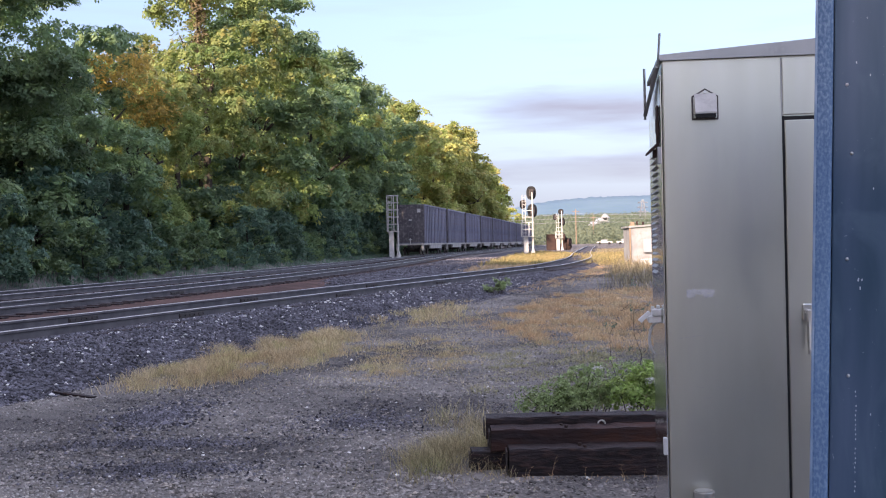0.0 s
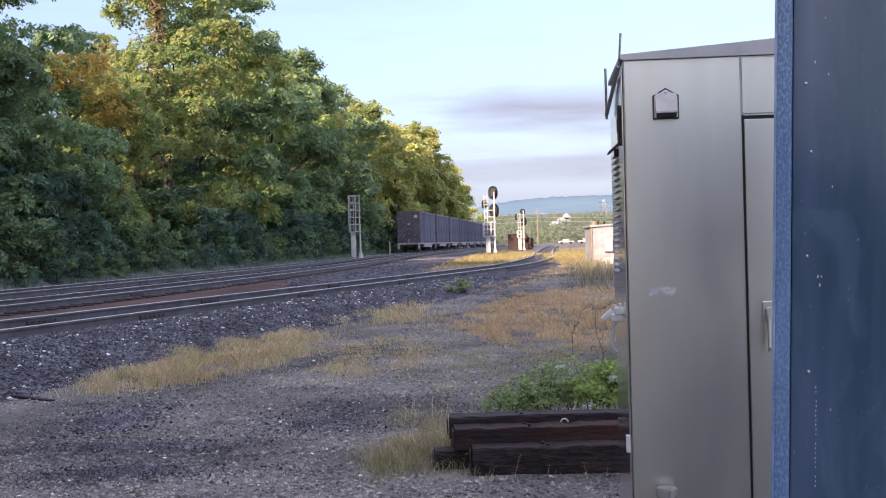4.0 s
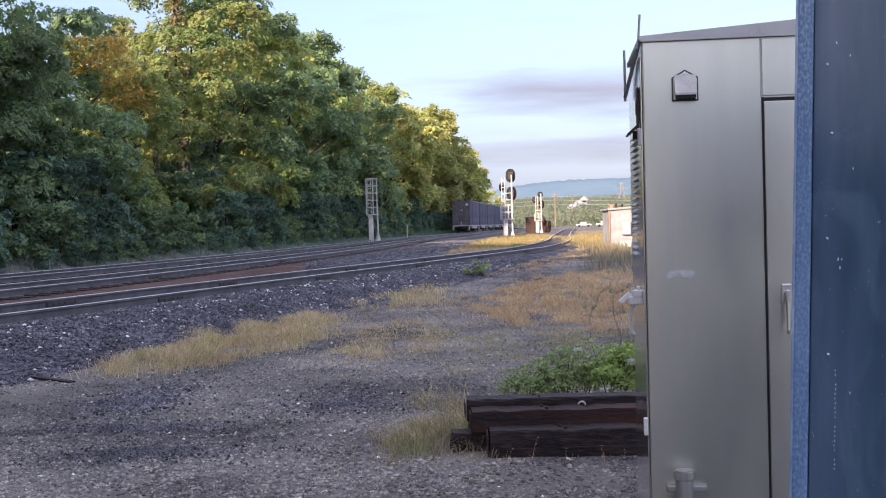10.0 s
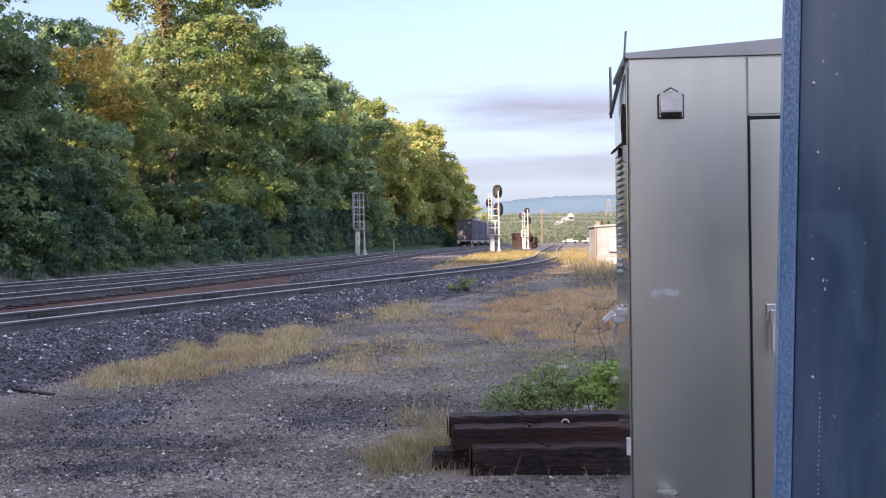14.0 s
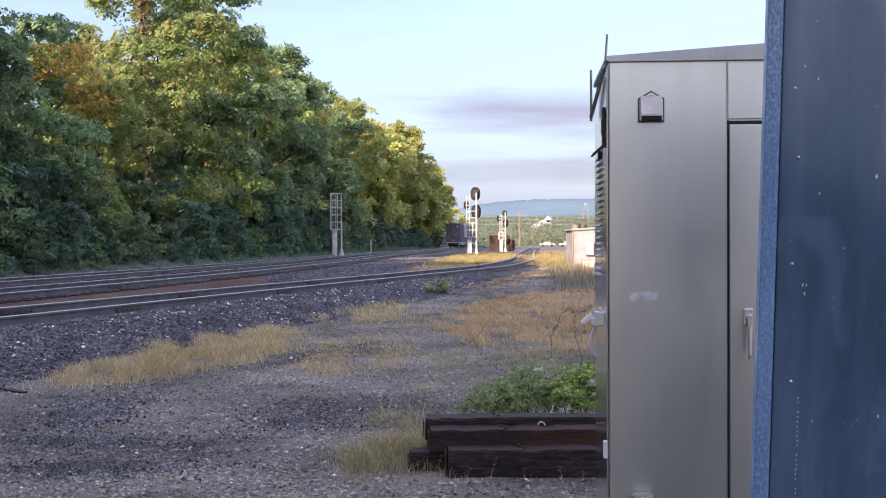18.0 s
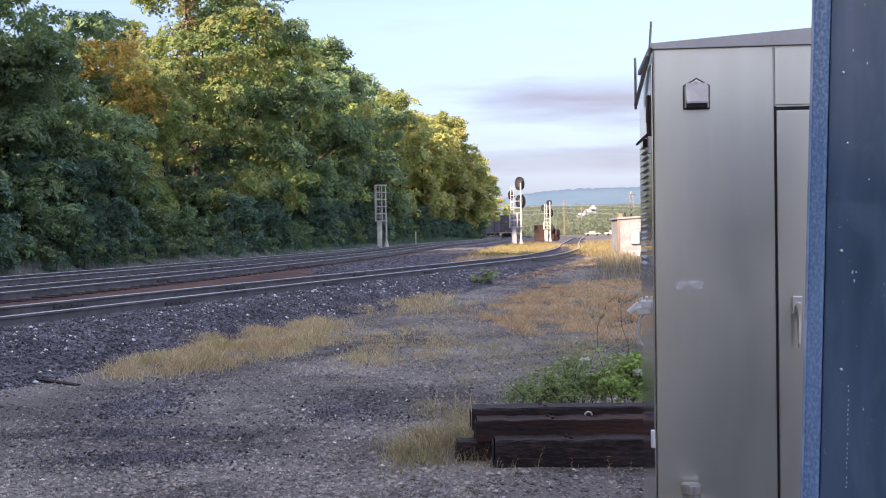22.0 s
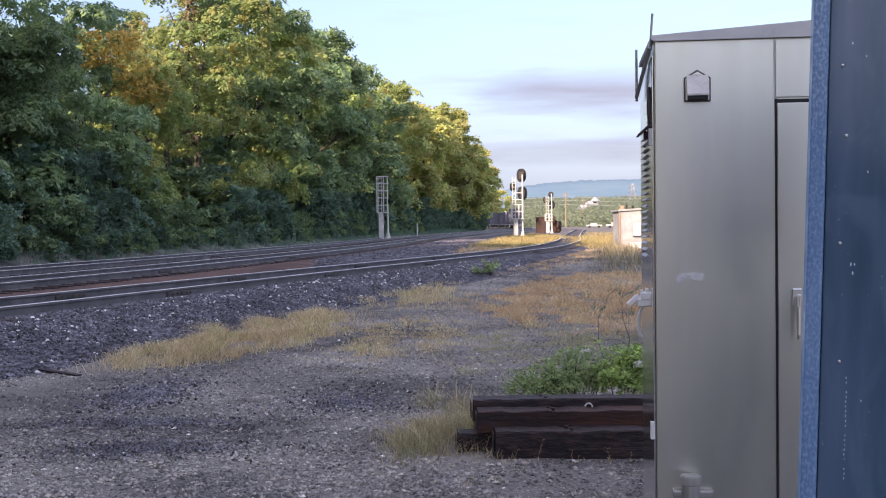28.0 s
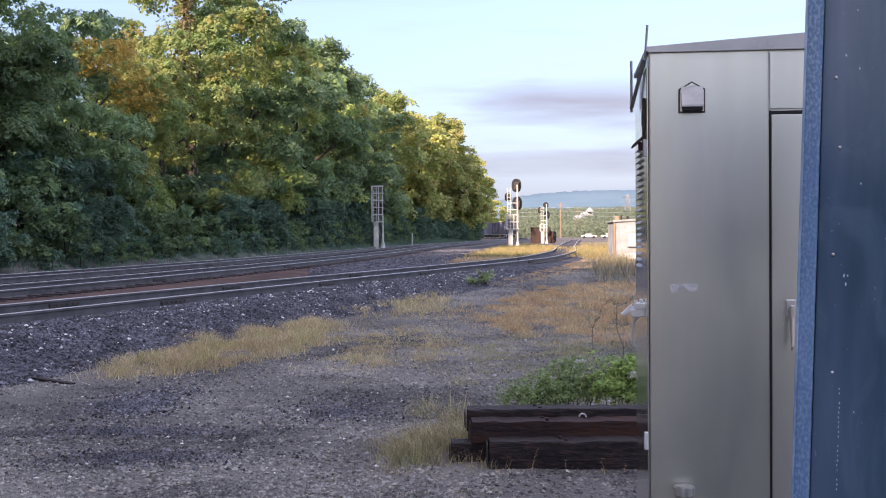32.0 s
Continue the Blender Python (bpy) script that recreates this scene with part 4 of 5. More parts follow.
def steel_cabinet():
    """Local x along the front, y into the depth; origin at the front left foot."""
    W, D, H = 1.30, 0.78, 2.395
    t = thing("steel_cabinet", pose(0.928, 4.62, 0.0, 0, 0, -7.0), "brushed stainless steel trackside equipment cabinet with gabled roof", "cabinet")
    part("body", blk(0, W, 0, D, 0.10, H, 0.006), M_STEEL, t)
    part("plinth", blk(0.02, W - 0.02, 0.02, D - 0.02, 0.0, 0.10), M_STEEL_DULL, t, "dull grey base frame")
    bm = prism(bmesh.new(), [(-0.012, H + 0.002), (W + 0.012, H + 0.002), (W + 0.012, H + 0.020), (W / 2, H + 0.064), (-0.012, H + 0.020)], -0.014, D + 0.014)
    part("roof", bm, M_STEEL_DULL, t, "low gabled steel roof")
    part("roof_seam", blk(-0.006, W, -0.019, -0.0145, H - 0.004, H + 0.004), M_STEEL_DULL, t)
    # upper panel and door to the right of the fixed panel
    part("top_panel", blk(0.486, 0.86, -0.008, -0.002, H - 0.245, H - 0.012, 0.002), M_STEEL, t)
    d = part("door", blk(0.492, 1.26, -0.010, -0.002, 0.14, H - 0.268, 0.003), M_STEEL, t)
    part("door_gap", blk(0.482, 0.491, -0.0035, -0.0005, 0.13, H - 0.25), M_DARK, t)
    part("door_head_gap", blk(0.491, 1.26, -0.0035, -0.0005, H - 0.268, H - 0.252), M_DARK, t)
    part("panel_seam", blk(0.4795, 0.4845, -0.004, 0.0, H - 0.25, H - 0.01), M_STEEL_DULL, t)
    h = tube(bmesh.new(), (0.565, -0.010, 1.335), (0.565, -0.050, 1.335), 0.013, seg=14)
    box(h, 0.546, 0.584, -0.022, -0.0102, 1.300, 1.372, 0.005)
    box(h, 0.556, 0.574, -0.056, -0.040, 1.296, 1.350, 0.005)
    tube(h, (0.565, -0.048, 1.30), (0.562, -0.060, 1.185), 0.011, 0.006, 10)
    tube(h, (0.562, -0.060, 1.187), (0.562, -0.050, 1.168), 0.006, 0.004, 8)
    hd = part("handle", h, M_CHROME, t, "chrome swing handle")
    hd.parent = d
    # hooded vent
    z = 2.140
    o = prism(bmesh.new(), [(0.119, z), (0.227, z), (0.227, z + 0.098), (0.173, z + 0.13), (0.119, z + 0.098)], -0.008, -0.001)
    v = part("vent_plate", o, M_WHEEL, t, "dark-rimmed vent plate")
    o = prism(bmesh.new(), [(0.1255, z + 0.007), (0.2205, z + 0.007), (0.2205, z + 0.094), (0.173, z + 0.1225), (0.1255, z + 0.094)], -0.012, -0.006)
    fp = part("face_plate", o, M_STEEL, t)
    fp.parent = v
    hood = [(-0.012, 0.108), (-0.046, 0.030), (-0.046, 0.022), (-0.012, 0.022)]
    o = prism(bmesh.new(), hood, 0.129, 0.217)
    bmesh.ops.transform(o, matrix=Matrix(((0, 1, 0, 0), (1, 0, 0, 0), (0, 0, 1, z), (0, 0, 0, 1))), verts=o.verts[:])
    bmesh.ops.recalc_face_normals(o, faces=o.faces[:])
    hood_ob = part("vent_hood", o, M_VENT, t, "steel vent hood")
    hood_ob.parent = v
    g = part("vent_mouth", blk(0.133, 0.213, -0.042, -0.0125, z + 0.007, z + 0.0215), M_DARK, t)
    g.parent = v
    rv = part("rivet", tube(bmesh.new(), (0.173, -0.018, z + 0.115), (0.173, -0.012, z + 0.115), 0.006), M_CHROME, t)
    rv.parent = v
    # scratches and label remains on the front
    lr = random.Random(4)
    rs = bmesh.new()
    for x0, x1, z0, z1 in ((0.082, 0.118, 1.402, 1.438), (0.114, 0.196, 1.416, 1.437), (0.150, 0.190, 1.404, 1.418)):
        up = [(x0 + (x1 - x0) * i / 8, z1 + lr.uniform(-0.004, 0.003)) for i in range(9)]
        dn = [(x0 + (x1 - x0) * i / 8, z0 + lr.uniform(-0.004, 0.006)) for i in range(9)]
        prism(rs, dn + up[::-1], -0.0012 - x0 * 0.001, -0.0004)
    part("label_residue", rs, M_RESIDUE, t, "pale remains of a peeled label")
    for x, z, w, a in ((0.10, 1.24, 0.10, 8), (0.30, 0.98, 0.035, 35), (0.13, 1.03, 0.03, -12), (0.16, 0.985, 0.03, 3), (0.27, 0.72, 0.05, 55), (0.45, 0.96, 0.04, 15),
                       (0.29, 1.36, 0.02, 30), (0.02, 1.41, 0.015, 60), (0.36, 1.72, 0.02, 80)):
        sc = part("scratch", blk(-w / 2, w / 2, -0.0006, -0.0001, -0.0007, 0.0007), M_RESIDUE, t, "fine bright scratch")
        sc.matrix_basis = pose(x, 0, z, 0, -a, 0)
    # left side: door with louvres, latch, hinges, rods
    sd = part("side_door", blk(-0.010, -0.002, 0.012, D - 0.05, 0.16, H - 0.06, 0.003), M_STEEL_SIDE, t, "mirror-bright side door")
    lv = bmesh.new()
    louvre(lv, 0.42, 0.0, 0.30)
    lv = bm_mesh("louvre", lv, M_STEEL_DULL)
    for i in range(20):
        part("louvre", lv, None, t).matrix_basis = Matrix.Translation((-0.010, 0, 1.50 + 0.0275 * i))
    hk = blk(-0.066, -0.010, 0.15, 0.25, 1.288, 1.318, 0.004)
    box(hk, -0.050, -0.010, 0.14, 0.26, 1.318, 1.346, 0.003)
    box(hk, -0.028, -0.016, 0.17, 0.23, 1.346, 1.362, 0.002)
    tube(hk, (-0.046, 0.20, 1.335), (-0.046, 0.20, 1.358), 0.008, seg=10)
    ht = part("latch", hk, M_ALLOY, t, "bright steel latch")
    lk = blk(-0.02, 0.0, -0.012, 0.012, -0.03, 0.03, 0.004)
    lo = part("padlock", lk, M_ALLOY, t, "silver padlock")
    lo.matrix_basis = pose(-0.074, 0.2, 1.305, 0, 48, 0)
    lo.parent = ht
    cu = bmesh.new()
    pts = [Vector((-0.022 - 0.040 * math.sin(a), 0.2, 1.215 + 0.075 * math.cos(a))) for a in np.linspace(0.1, 2.6, 9)]
    for p, q in zip(pts, pts[1:]):
        tube(cu, p, q, 0.007, 0.006)
    hh = part("hook_handle", cu, M_ALLOY, t, "curved steel handle")
    hh.parent = ht
    for zz, mat in ((0.78, M_ALLOY), (2.0, M_STEEL_DULL)):
        part("hinge", blk(-0.024, -0.004, 0.012, 0.040, zz - 0.036, zz + 0.036, 0.003), mat, t)
    rod = tube(bmesh.new(), (-0.014, 0.02, H - 0.02), (-0.004, 0.02, H + 0.115), 0.005)
    part("rod", rod, M_STEEL_DULL, t, "thin steel rod above the corner")
    rod = tube(bmesh.new(), (-0.014, 0.03, H - 0.02), (-0.034, 0.62, H - 0.16), 0.009)
    tube(rod, (-0.034, 0.62, H - 0.18), (-0.034, 0.62, H + 0.06), 0.006)
    part("brace_rod", rod, M_STEEL_DULL, t)
    br = blk(-0.020, -0.012, 0.06, 0.14, 2.035, 2.215, 0.003)
    box(br, -0.024, -0.020, 0.085, 0.115, 2.10, 2.16, 0.001)
    prism(br, [(-0.014, 2.062), (-0.062, 2.020), (-0.066, 2.012), (-0.058, 2.010), (-0.014, 2.046)], 0.05, 0.16)
    box(br, -0.040, -0.020, 0.07, 0.085, 1.995, 2.03, 0.001)
    part("bracket", br, M_RUST, t, "rusty angle bracket")
    # capped stub at the foot of the front
    st = tube(bmesh.new(), (0.131, -0.05, 0.10), (0.131, -0.05, 0.572), 0.036, seg=20)
    sp = part("conduit_stub", st, M_STEEL_DULL, t, "galvanised pipe stub with a bright cap")
    cp = tube(bmesh.new(), (0.131, -0.05, 0.574), (0.131, -0.05, 0.612), 0.043, seg=24)
    bmesh.ops.bevel(cp, geom=[e for e in cp.edges if abs(e.verts[0].co.z - e.verts[1].co.z) < 1e-4], offset=0.005, segments=2, affect="EDGES")
    cpo = part("cap", cp, M_CHROME, t, "bright threaded cap", smooth=False)
    cpo.parent = sp
    br = blk(0.06, 0.225, -0.045, -0.001, 0.515, 0.545, 0.006)
    bo = part("clamp", br, M_STEEL_DULL, t)
    bo.parent = sp
    return t


steel_cabinet()


# ---------------------------------------------------------------- the blue galvanised housing at the camera's side
def blue_housing():
    t = thing("galvanised_housing", pose(0.850 - 0.036, 2.60, 0.0, 0, 0, -19.0) @ pose(0, 0, 0, 0, 1.83, 0), "dark blue galvanised steel housing with a worn pale edge", "housing")
    part("body", blk(0.041, 0.75, 0.004, 0.30, 0.0, 2.42, 0.006), M_GALV, t)
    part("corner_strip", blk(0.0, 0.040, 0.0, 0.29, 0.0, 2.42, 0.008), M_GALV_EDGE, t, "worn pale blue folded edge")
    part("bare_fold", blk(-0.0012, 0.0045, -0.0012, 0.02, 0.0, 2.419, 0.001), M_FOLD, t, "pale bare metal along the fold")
    rv = bmesh.new()
    bmesh.ops.create_uvsphere(rv, u_segments=10, v_segments=6, radius=0.0042)
    rv = bm_mesh("rivet", rv, M_CHROME, True)
    for x, z in ((0.070, 2.0), (0.082, 1.841), (0.075, 1.597), (0.081, 1.327)):
        r = part("rivet", rv, None, t, "bright rivet head")
        r.matrix_basis = pose(x, 0.003, z)
    rc = random.Random(9)
    spots = [(0.10, 1.55, 0.003), (0.108, 1.55, 0.002), (0.104, 1.53, 0.003), (0.13, 1.76, 0.002), (0.25, 1.80, 0.003), (0.28, 1.82, 0.004), (0.285, 1.835, 0.003),
             (0.29, 1.805, 0.002), (0.12, 2.02, 0.002), (0.09, 2.05, 0.002), (0.31, 1.55, 0.003), (0.27, 1.26, 0.003), (0.30, 1.255, 0.002), (0.13, 1.24, 0.002)]
    spots += [(0.098 + rc.uniform(-0.001, 0.001), z, 0.0016) for z in np.arange(1.06, 1.30, 0.011) if rc.random() < 0.75]
    for x, z, r in spots:
        bm = bmesh.new()
        bmesh.ops.create_circle(bm, cap_ends=True, segments=6, radius=r, matrix=Matrix.Rotation(radians(90), 4, "X") @ Matrix.Diagonal((0.7, 1.6, 1, 1)))
        for v in bm.verts:
            v.co.x += rc.uniform(-0.3, 0.3) * r
        bm = bm_mesh("paint_chip", bm, M_CHIP)
        part("paint_chip", bm, None, t).matrix_basis = pose(x, 0.0033, z)
    return t


blue_housing()


# ---------------------------------------------------------------- stacked ties
def old_tie(x0, x1, y0, y1, z0, z1, turn, label, mat=None):
    bm = bmesh.new()
    n = 30
    secs = []
    rng = random.Random(int(x0 * 100 + z0 * 1000))
    chip = lambda: rng.uniform(0.0, 0.016) if rng.random() < 0.22 else 0.0
    for i in range(n + 1):
        u = x0 + (x1 - x0) * i / n
        secs.append([bm.verts.new((u + rng.uniform(-0.01, 0.01), y + rng.uniform(-0.004, 0.004), z + rng.uniform(-0.004, 0.004) - (chip() if z > (z0 + z1) / 2 else 0.0)))
                     for y, z in ((y0 + 0.006, z0), (y1 - 0.006, z0), (y1, z0 + 0.008), (y1, z1 - 0.008), (y1 - 0.008, z1), (y0 + 0.008, z1), (y0, z1 - 0.008), (y0, z0 + 0.008))])
    for p, q in zip(secs, secs[1:]):
        for j in range(8):
            bm.faces.new((p[j], p[(j + 1) % 8], q[(j + 1) % 8], q[j]))
    bm.faces.new(secs[0]), bm.faces.new(secs[-1][::-1])
    bmesh.ops.recalc_face_normals(bm, faces=bm.faces[:])
    c = Vector(((x0 + x1) / 2, (y0 + y1) / 2, z0))
    bmesh.ops.translate(bm, vec=-c, verts=bm.verts[:])
    t = thing("railroad_tie", Matrix.Translation(c) @ pose(0, 0, 0, 0, 0, turn), label, "railroad tie", "stack of old ties")
    part("beam", bm, mat or M_TIE, t)
    w, h, l = (y1 - y0) / 2 - 0.016, z1 - z0, (x0 - x1) / 2
    part("end_grain", blk(l - 0.016, l - 0.008, -w, w, 0.02, h - 0.02, 0.003), M_ENDGRAIN, t, "cracked grey end grain")
    for x, y in ((-0.75, 0.03), (-0.72, -0.05), (0.45, 0.04)):
        part("spike", tube(bmesh.new(), (x, y, h - 0.02), (x, y, h + 0.012), 0.011, 0.014, 8), M_RUST, t)
    return t


old_tie(0.43, 2.95, 7.73, 7.95, 0.0, 0.200, -0.8, "dark creosoted tie lying on the gravel")
old_tie(0.17, 2.65, 8.0, 8.2, 0.0, 0.140, -0.5, "dark creosoted tie under the stack")
old_tie(0.32, 2.85, 7.97, 8.18, 0.144, 0.303, -0.6, "reddish worn tie on top of another", M_TIE_RED)
old_tie(0.32, 2.80, 8.22, 8.43, 0.0, 0.190, -0.4, "dark creosoted tie at the back")
old_tie(0.29, 2.82, 8.20, 8.42, 0.194, 0.352, -0.4, "black topmost tie of the stack with a plate hole")
top_tie = [o for o in scene.objects if o.name.startswith("railroad_tie")][-1]
bm = bmesh.new()
for a in np.linspace(0, 2 * math.pi, 13)[:-1]:
    b = a + math.pi / 6
    tube(bm, (0.027 * math.cos(a), 0, 0.027 * math.sin(a)), (0.027 * math.cos(b), 0, 0.027 * math.sin(b)), 0.006, None, 6)
ring = part("bolt_ring", bm, M_WHITE, top_tie, "pale worn bolt ring")
ring.matrix_basis = pose(-0.41, -0.118, 0.098)


# ---------------------------------------------------------------- bush and weeds behind the ties
def bush(x, y, h, w, n, seed, label, size=0.03, mat=None):
    rng = np.random.default_rng(seed)
    t = thing("bush", pose(x, y, float(ground_z(x, y))), label, "bush")
    bm = bmesh.new()
    r = random.Random(seed)
    tips = []
    for _ in range(16):
        p = Vector((r.uniform(-0.15, 0.15), r.uniform(-0.1, 0.1), -0.03))
        q = Vector((r.uniform(-w, w), r.uniform(-w, w) * 0.6, h * r.uniform(0.55, 1.0)))
        m = p.lerp(q, 0.5) + Vector((0, 0, 0.08))
        tube(bm, p, m, 0.006, 0.005, 5), tube(bm, m, q, 0.005, 0.002, 5)
        tips += [m, q, m.lerp(q, 0.5)]
    part("stem", bm, M_BARK, t, "thin branching stems")
    c = np.array([list(p) for p in tips])
    v, f = leaf_cloud(rng, c, np.full(len(c), 0.11), n, size)
    part("leaves", np_mesh("leaves", v, f, mat or M_BUSH), None, t)
    return t


bush(1.70, 9.4, 0.56, 0.26, 6500, 3, "bright green leafy bush behind the ties", 0.019)
bush(1.26, 9.6, 0.52, 0.36, 6200, 4, "thin grey-green weedy bush with pale flower heads", 0.014, M_SAGE)
bush(0.90, 9.5, 0.38, 0.28, 3000, 5, "thin grey-green weeds behind the ties", 0.013, M_SAGE)


def weed(x, y, h, label, seed, mat, head=None, leaves=90):
    """A tall thin stalk with a few leaves."""
    r = random.Random(seed)
    t = thing("weed", pose(x, y, float(ground_z(x, y)) - 0.01), label, "weed", "weeds in the yard")
    bm = bmesh.new()
    p, tips = Vector((0, 0, 0)), []
    k = 0.32 if leaves == 0 else 1.0
    for i in range(4):
        q = p + Vector((r.uniform(-0.12, 0.12) * h, r.uniform(-0.06, 0.06) * h, h / 4))
        tube(bm, p, q, k * (0.005 - 0.001 * i), k * (0.004 - 0.001 * i), 5)
        for _ in range(2):
            e = q + Vector((r.uniform(-0.22, 0.22), r.uniform(-0.1, 0.1), r.uniform(0.02, 0.14))) * h
            tube(bm, q, e, k * 0.002, k * 0.0012, 4)
            tips.append(list(e))
        p = q
    part("stalk", bm, M_ORANGE if leaves == 0 else M_BARK if head is None else M_GREENGRASS, t)
    if leaves == 0:
        return
    v, f = leaf_cloud(np.random.default_rng(seed), np.array(tips + [list(p)]), np.full(len(tips) + 1, 0.045 * max(h, 0.5)), leaves, 0.012)
    part("leaves", np_mesh("leaves", v, f, mat), None, t)
    if head:
        v, f = leaf_cloud(np.random.default_rng(seed + 1), np.array([list(p)]), np.full(1, 0.05), 120, 0.007)
        part("flower_head", np_mesh("flower_head", v, f, head), None, t, "pale flat flower head")


weed(1.32, 9.0, 0.62, "tall weed with a pale flower head", 21, M_BUSH, M_WHITE)
weed(1.50, 9.1, 0.50, "tall weed with a pale flower head", 22, M_BUSH, M_WHITE)
weed(1.62, 11.0, 0.95, "tall thin dark weed stalk", 23, M_LEAF_D)
weed(2.35, 13.5, 1.0, "tall thin dark weed stalk", 24, M_LEAF_D)
bush(1.72, 33.0, 0.46, 0.22, 500, 25, "bushy green weed standing in gravel", 0.03, M_SAGE)
bush(1.45, 32.6, 0.26, 0.30, 400, 26, "low green weed standing in gravel", 0.03, M_SAGE)
for i, (x, y) in enumerate(((0.55, 7.66), (0.72, 7.64), (0.95, 7.66), (1.0, 7.62), (1.22, 7.66), (1.36, 7.64), (0.37, 7.9), (0.24, 7.93))):
    weed(x, y, (0.10, 0.17, 0.09, 0.06, 0.10, 0.07, 0.15, 0.10)[i], "dry brown stalk before the ties", 40 + i, M_ORANGE, None, 0)
grass([(0.36, 7.45), (0.5, 7.68), (1.5, 7.68), (1.4, 7.5), (0.9, 7.5)], 700, 0.045, M_ORANGE, "russet leaf litter before the ties", 71, 0.05, 2.0)
grass([(0.05, 7.7), (0.2, 8.0), (0.42, 7.7), (0.3, 7.5)], 320, 0.06, M_ORANGE, "russet leaf litter before the ties", 72, 0.05, 2.0)
grass([(0.15, 6.95), (0.35, 7.25), (0.55, 7.2), (0.45, 6.95)], 260, 0.05, M_GREENGRASS, "low green weeds in the gravel", 73, 0.08, 2.0)
grass([(-3.0, 8.6), (-2.2, 9.6), (-0.8, 9.2), (-0.6, 8.0), (-1.6, 7.6)], 26, 0.03, M_GREENGRASS, "scattered moss and low weeds in the gravel", 74, 0.4, 2.0)

# a dark plank left at the foot of the ballast
t = thing("plank", pose(-4.42, 12.85, 0.004, 2, 1, -38), "dark weathered plank lying on the gravel", "plank")
part("board", blk(-0.56, 0.56, -0.035, 0.035, 0.0, 0.022, 0.004), M_TIE, t)


# ---------------------------------------------------------------- signals
def signal_head(parent, x, z, y, rw, rh):
    """Black oval target seen from behind, with its lamp case and hood."""
    bm = bmesh.new()
    prism(bm, [(x + rw * math.copysign(abs(math.cos(a)) ** 0.8, math.cos(a)), z + rh * math.copysign(abs(math.sin(a)) ** 0.8, math.sin(a)))
               for a in np.linspace(0, 2 * math.pi, 28, endpoint=False)], y, y + 0.04)
    hd = part("signal_head", bm, M_BLACK, parent, "black oval signal target seen from behind")
    cs = part("lamp_case", blk(x - rw * 0.45, x + rw * 0.45, y - 0.32, y - 0.002, z - rh * 0.55, z + rh * 0.5, 0.04), M_WHEEL, parent, "weathered dark lamp case")
    cs.parent = hd
    bm = tube(bmesh.new(), (x, y + 0.04, z + 0.1), (x, y + 0.34, z + 0.06), 0.17, 0.15, 14)
    hood = part("lamp_hood", bm, M_BLACK, parent)
    hood.parent = hd


def signal_mast(x, y, z, h, cage, label, heads, pipe_top, ladder=(-0.98, -0.38), pipe_x=0.0):
    """A pipe mast with flared foot, a caged ladder on an equipment case, railed platform; cage: (from, to) heights."""
    t = thing("signal_mast", pose(x, y, z), label, "railway signal", "trackside signals")
    l0, l1 = ladder
    c = (l0 + l1) / 2
    part("base_case", blk(c - 0.21, c + 0.21, -0.2, 0.25, -0.25, cage[0], 0.02), M_WHITE, t, "tall white equipment case at the foot")
    bm = tube(bmesh.new(), (pipe_x, 0, -0.2), (pipe_x, 0, pipe_top), 0.085, 0.07, 10)
    tube(bm, (pipe_x, 0, -0.25), (pipe_x, 0, 0.55), 0.30, 0.10, 8)
    part("pipe_mast", bm, M_WHITE, t, "white pipe mast on a flared foot")
    bm = bmesh.new()
    for sx in (l0, l0 + 0.30):
        box(bm, sx - 0.025, sx + 0.025, -0.025, 0.025, cage[0] - 0.3, h)
    zz = cage[0]
    while zz < h:
        box(bm, l0, l0 + 0.30, -0.02, 0.02, zz - 0.02, zz + 0.02)
        zz += 0.34
    part("ladder", bm, M_WHITE, t, "white steel ladder")
    bm = bmesh.new()
    for sx in (l0 - 0.12, l1, pipe_x - 0.02):
        for sy in (-0.42, 0.42):
            box(bm, sx - 0.03, sx + 0.03, sy - 0.03, sy + 0.03, cage[0], cage[1])
    zz = cage[0]
    while zz < cage[1] + 0.05:
        for sy in (-0.42, 0.42):
            box(bm, l0 - 0.15, pipe_x + 0.08, sy - 0.03, sy + 0.03, zz - 0.035, zz + 0.035)
        for sx in (l0 - 0.12, pipe_x + 0.02):
            box(bm, sx - 0.03, sx + 0.03, -0.42, 0.42, zz - 0.035, zz + 0.035)
        zz += (cage[1] - cage[0]) / max(2, round((cage[1] - cage[0]) / 0.62))
    part("cage", bm, M_WHITE, t, "white railed ladder cage")
    part("platform", blk(l0 - 0.15, pipe_x + 0.1, -0.42, 0.42, cage[0] - 0.05, cage[0] - 0.002), M_WHITE, t)
    if heads:
        for zz in (cage[1] + 0.5, cage[1] + 1.15):
            part("stay", blk(l0, pipe_x, -0.03, 0.03, zz - 0.03, zz + 0.03), M_WHITE, t)
    for hx, hz, rw, rh in heads:
        signal_head(t, hx, hz, 0.42, rw, rh)
    return t


signal_mast(-4.05, 101, 0.55, 5.65, (2.35, 5.6), "white caged signal mast beside the wood", [], 2.9, (-0.86, -0.38))
signal_mast(8.72, 107, 0.45, 5.75, (1.75, 3.1), "white signal with three black oval heads on a grassy island",
            [(-0.05, 5.95, 0.47, 0.66), (0.02, 4.22, 0.48, 0.66), (-0.88, 4.85, 0.31, 0.44)], 6.0)
signal_mast(15.95, 148, 0.40, 5.0, (1.7, 2.6), "distant white signal with three black heads",
            [(-0.05, 5.2, 0.36, 0.36), (0.10, 3.85, 0.38, 0.55), (-0.85, 4.5, 0.28, 0.42)], 5.3, (-0.75, -0.35))

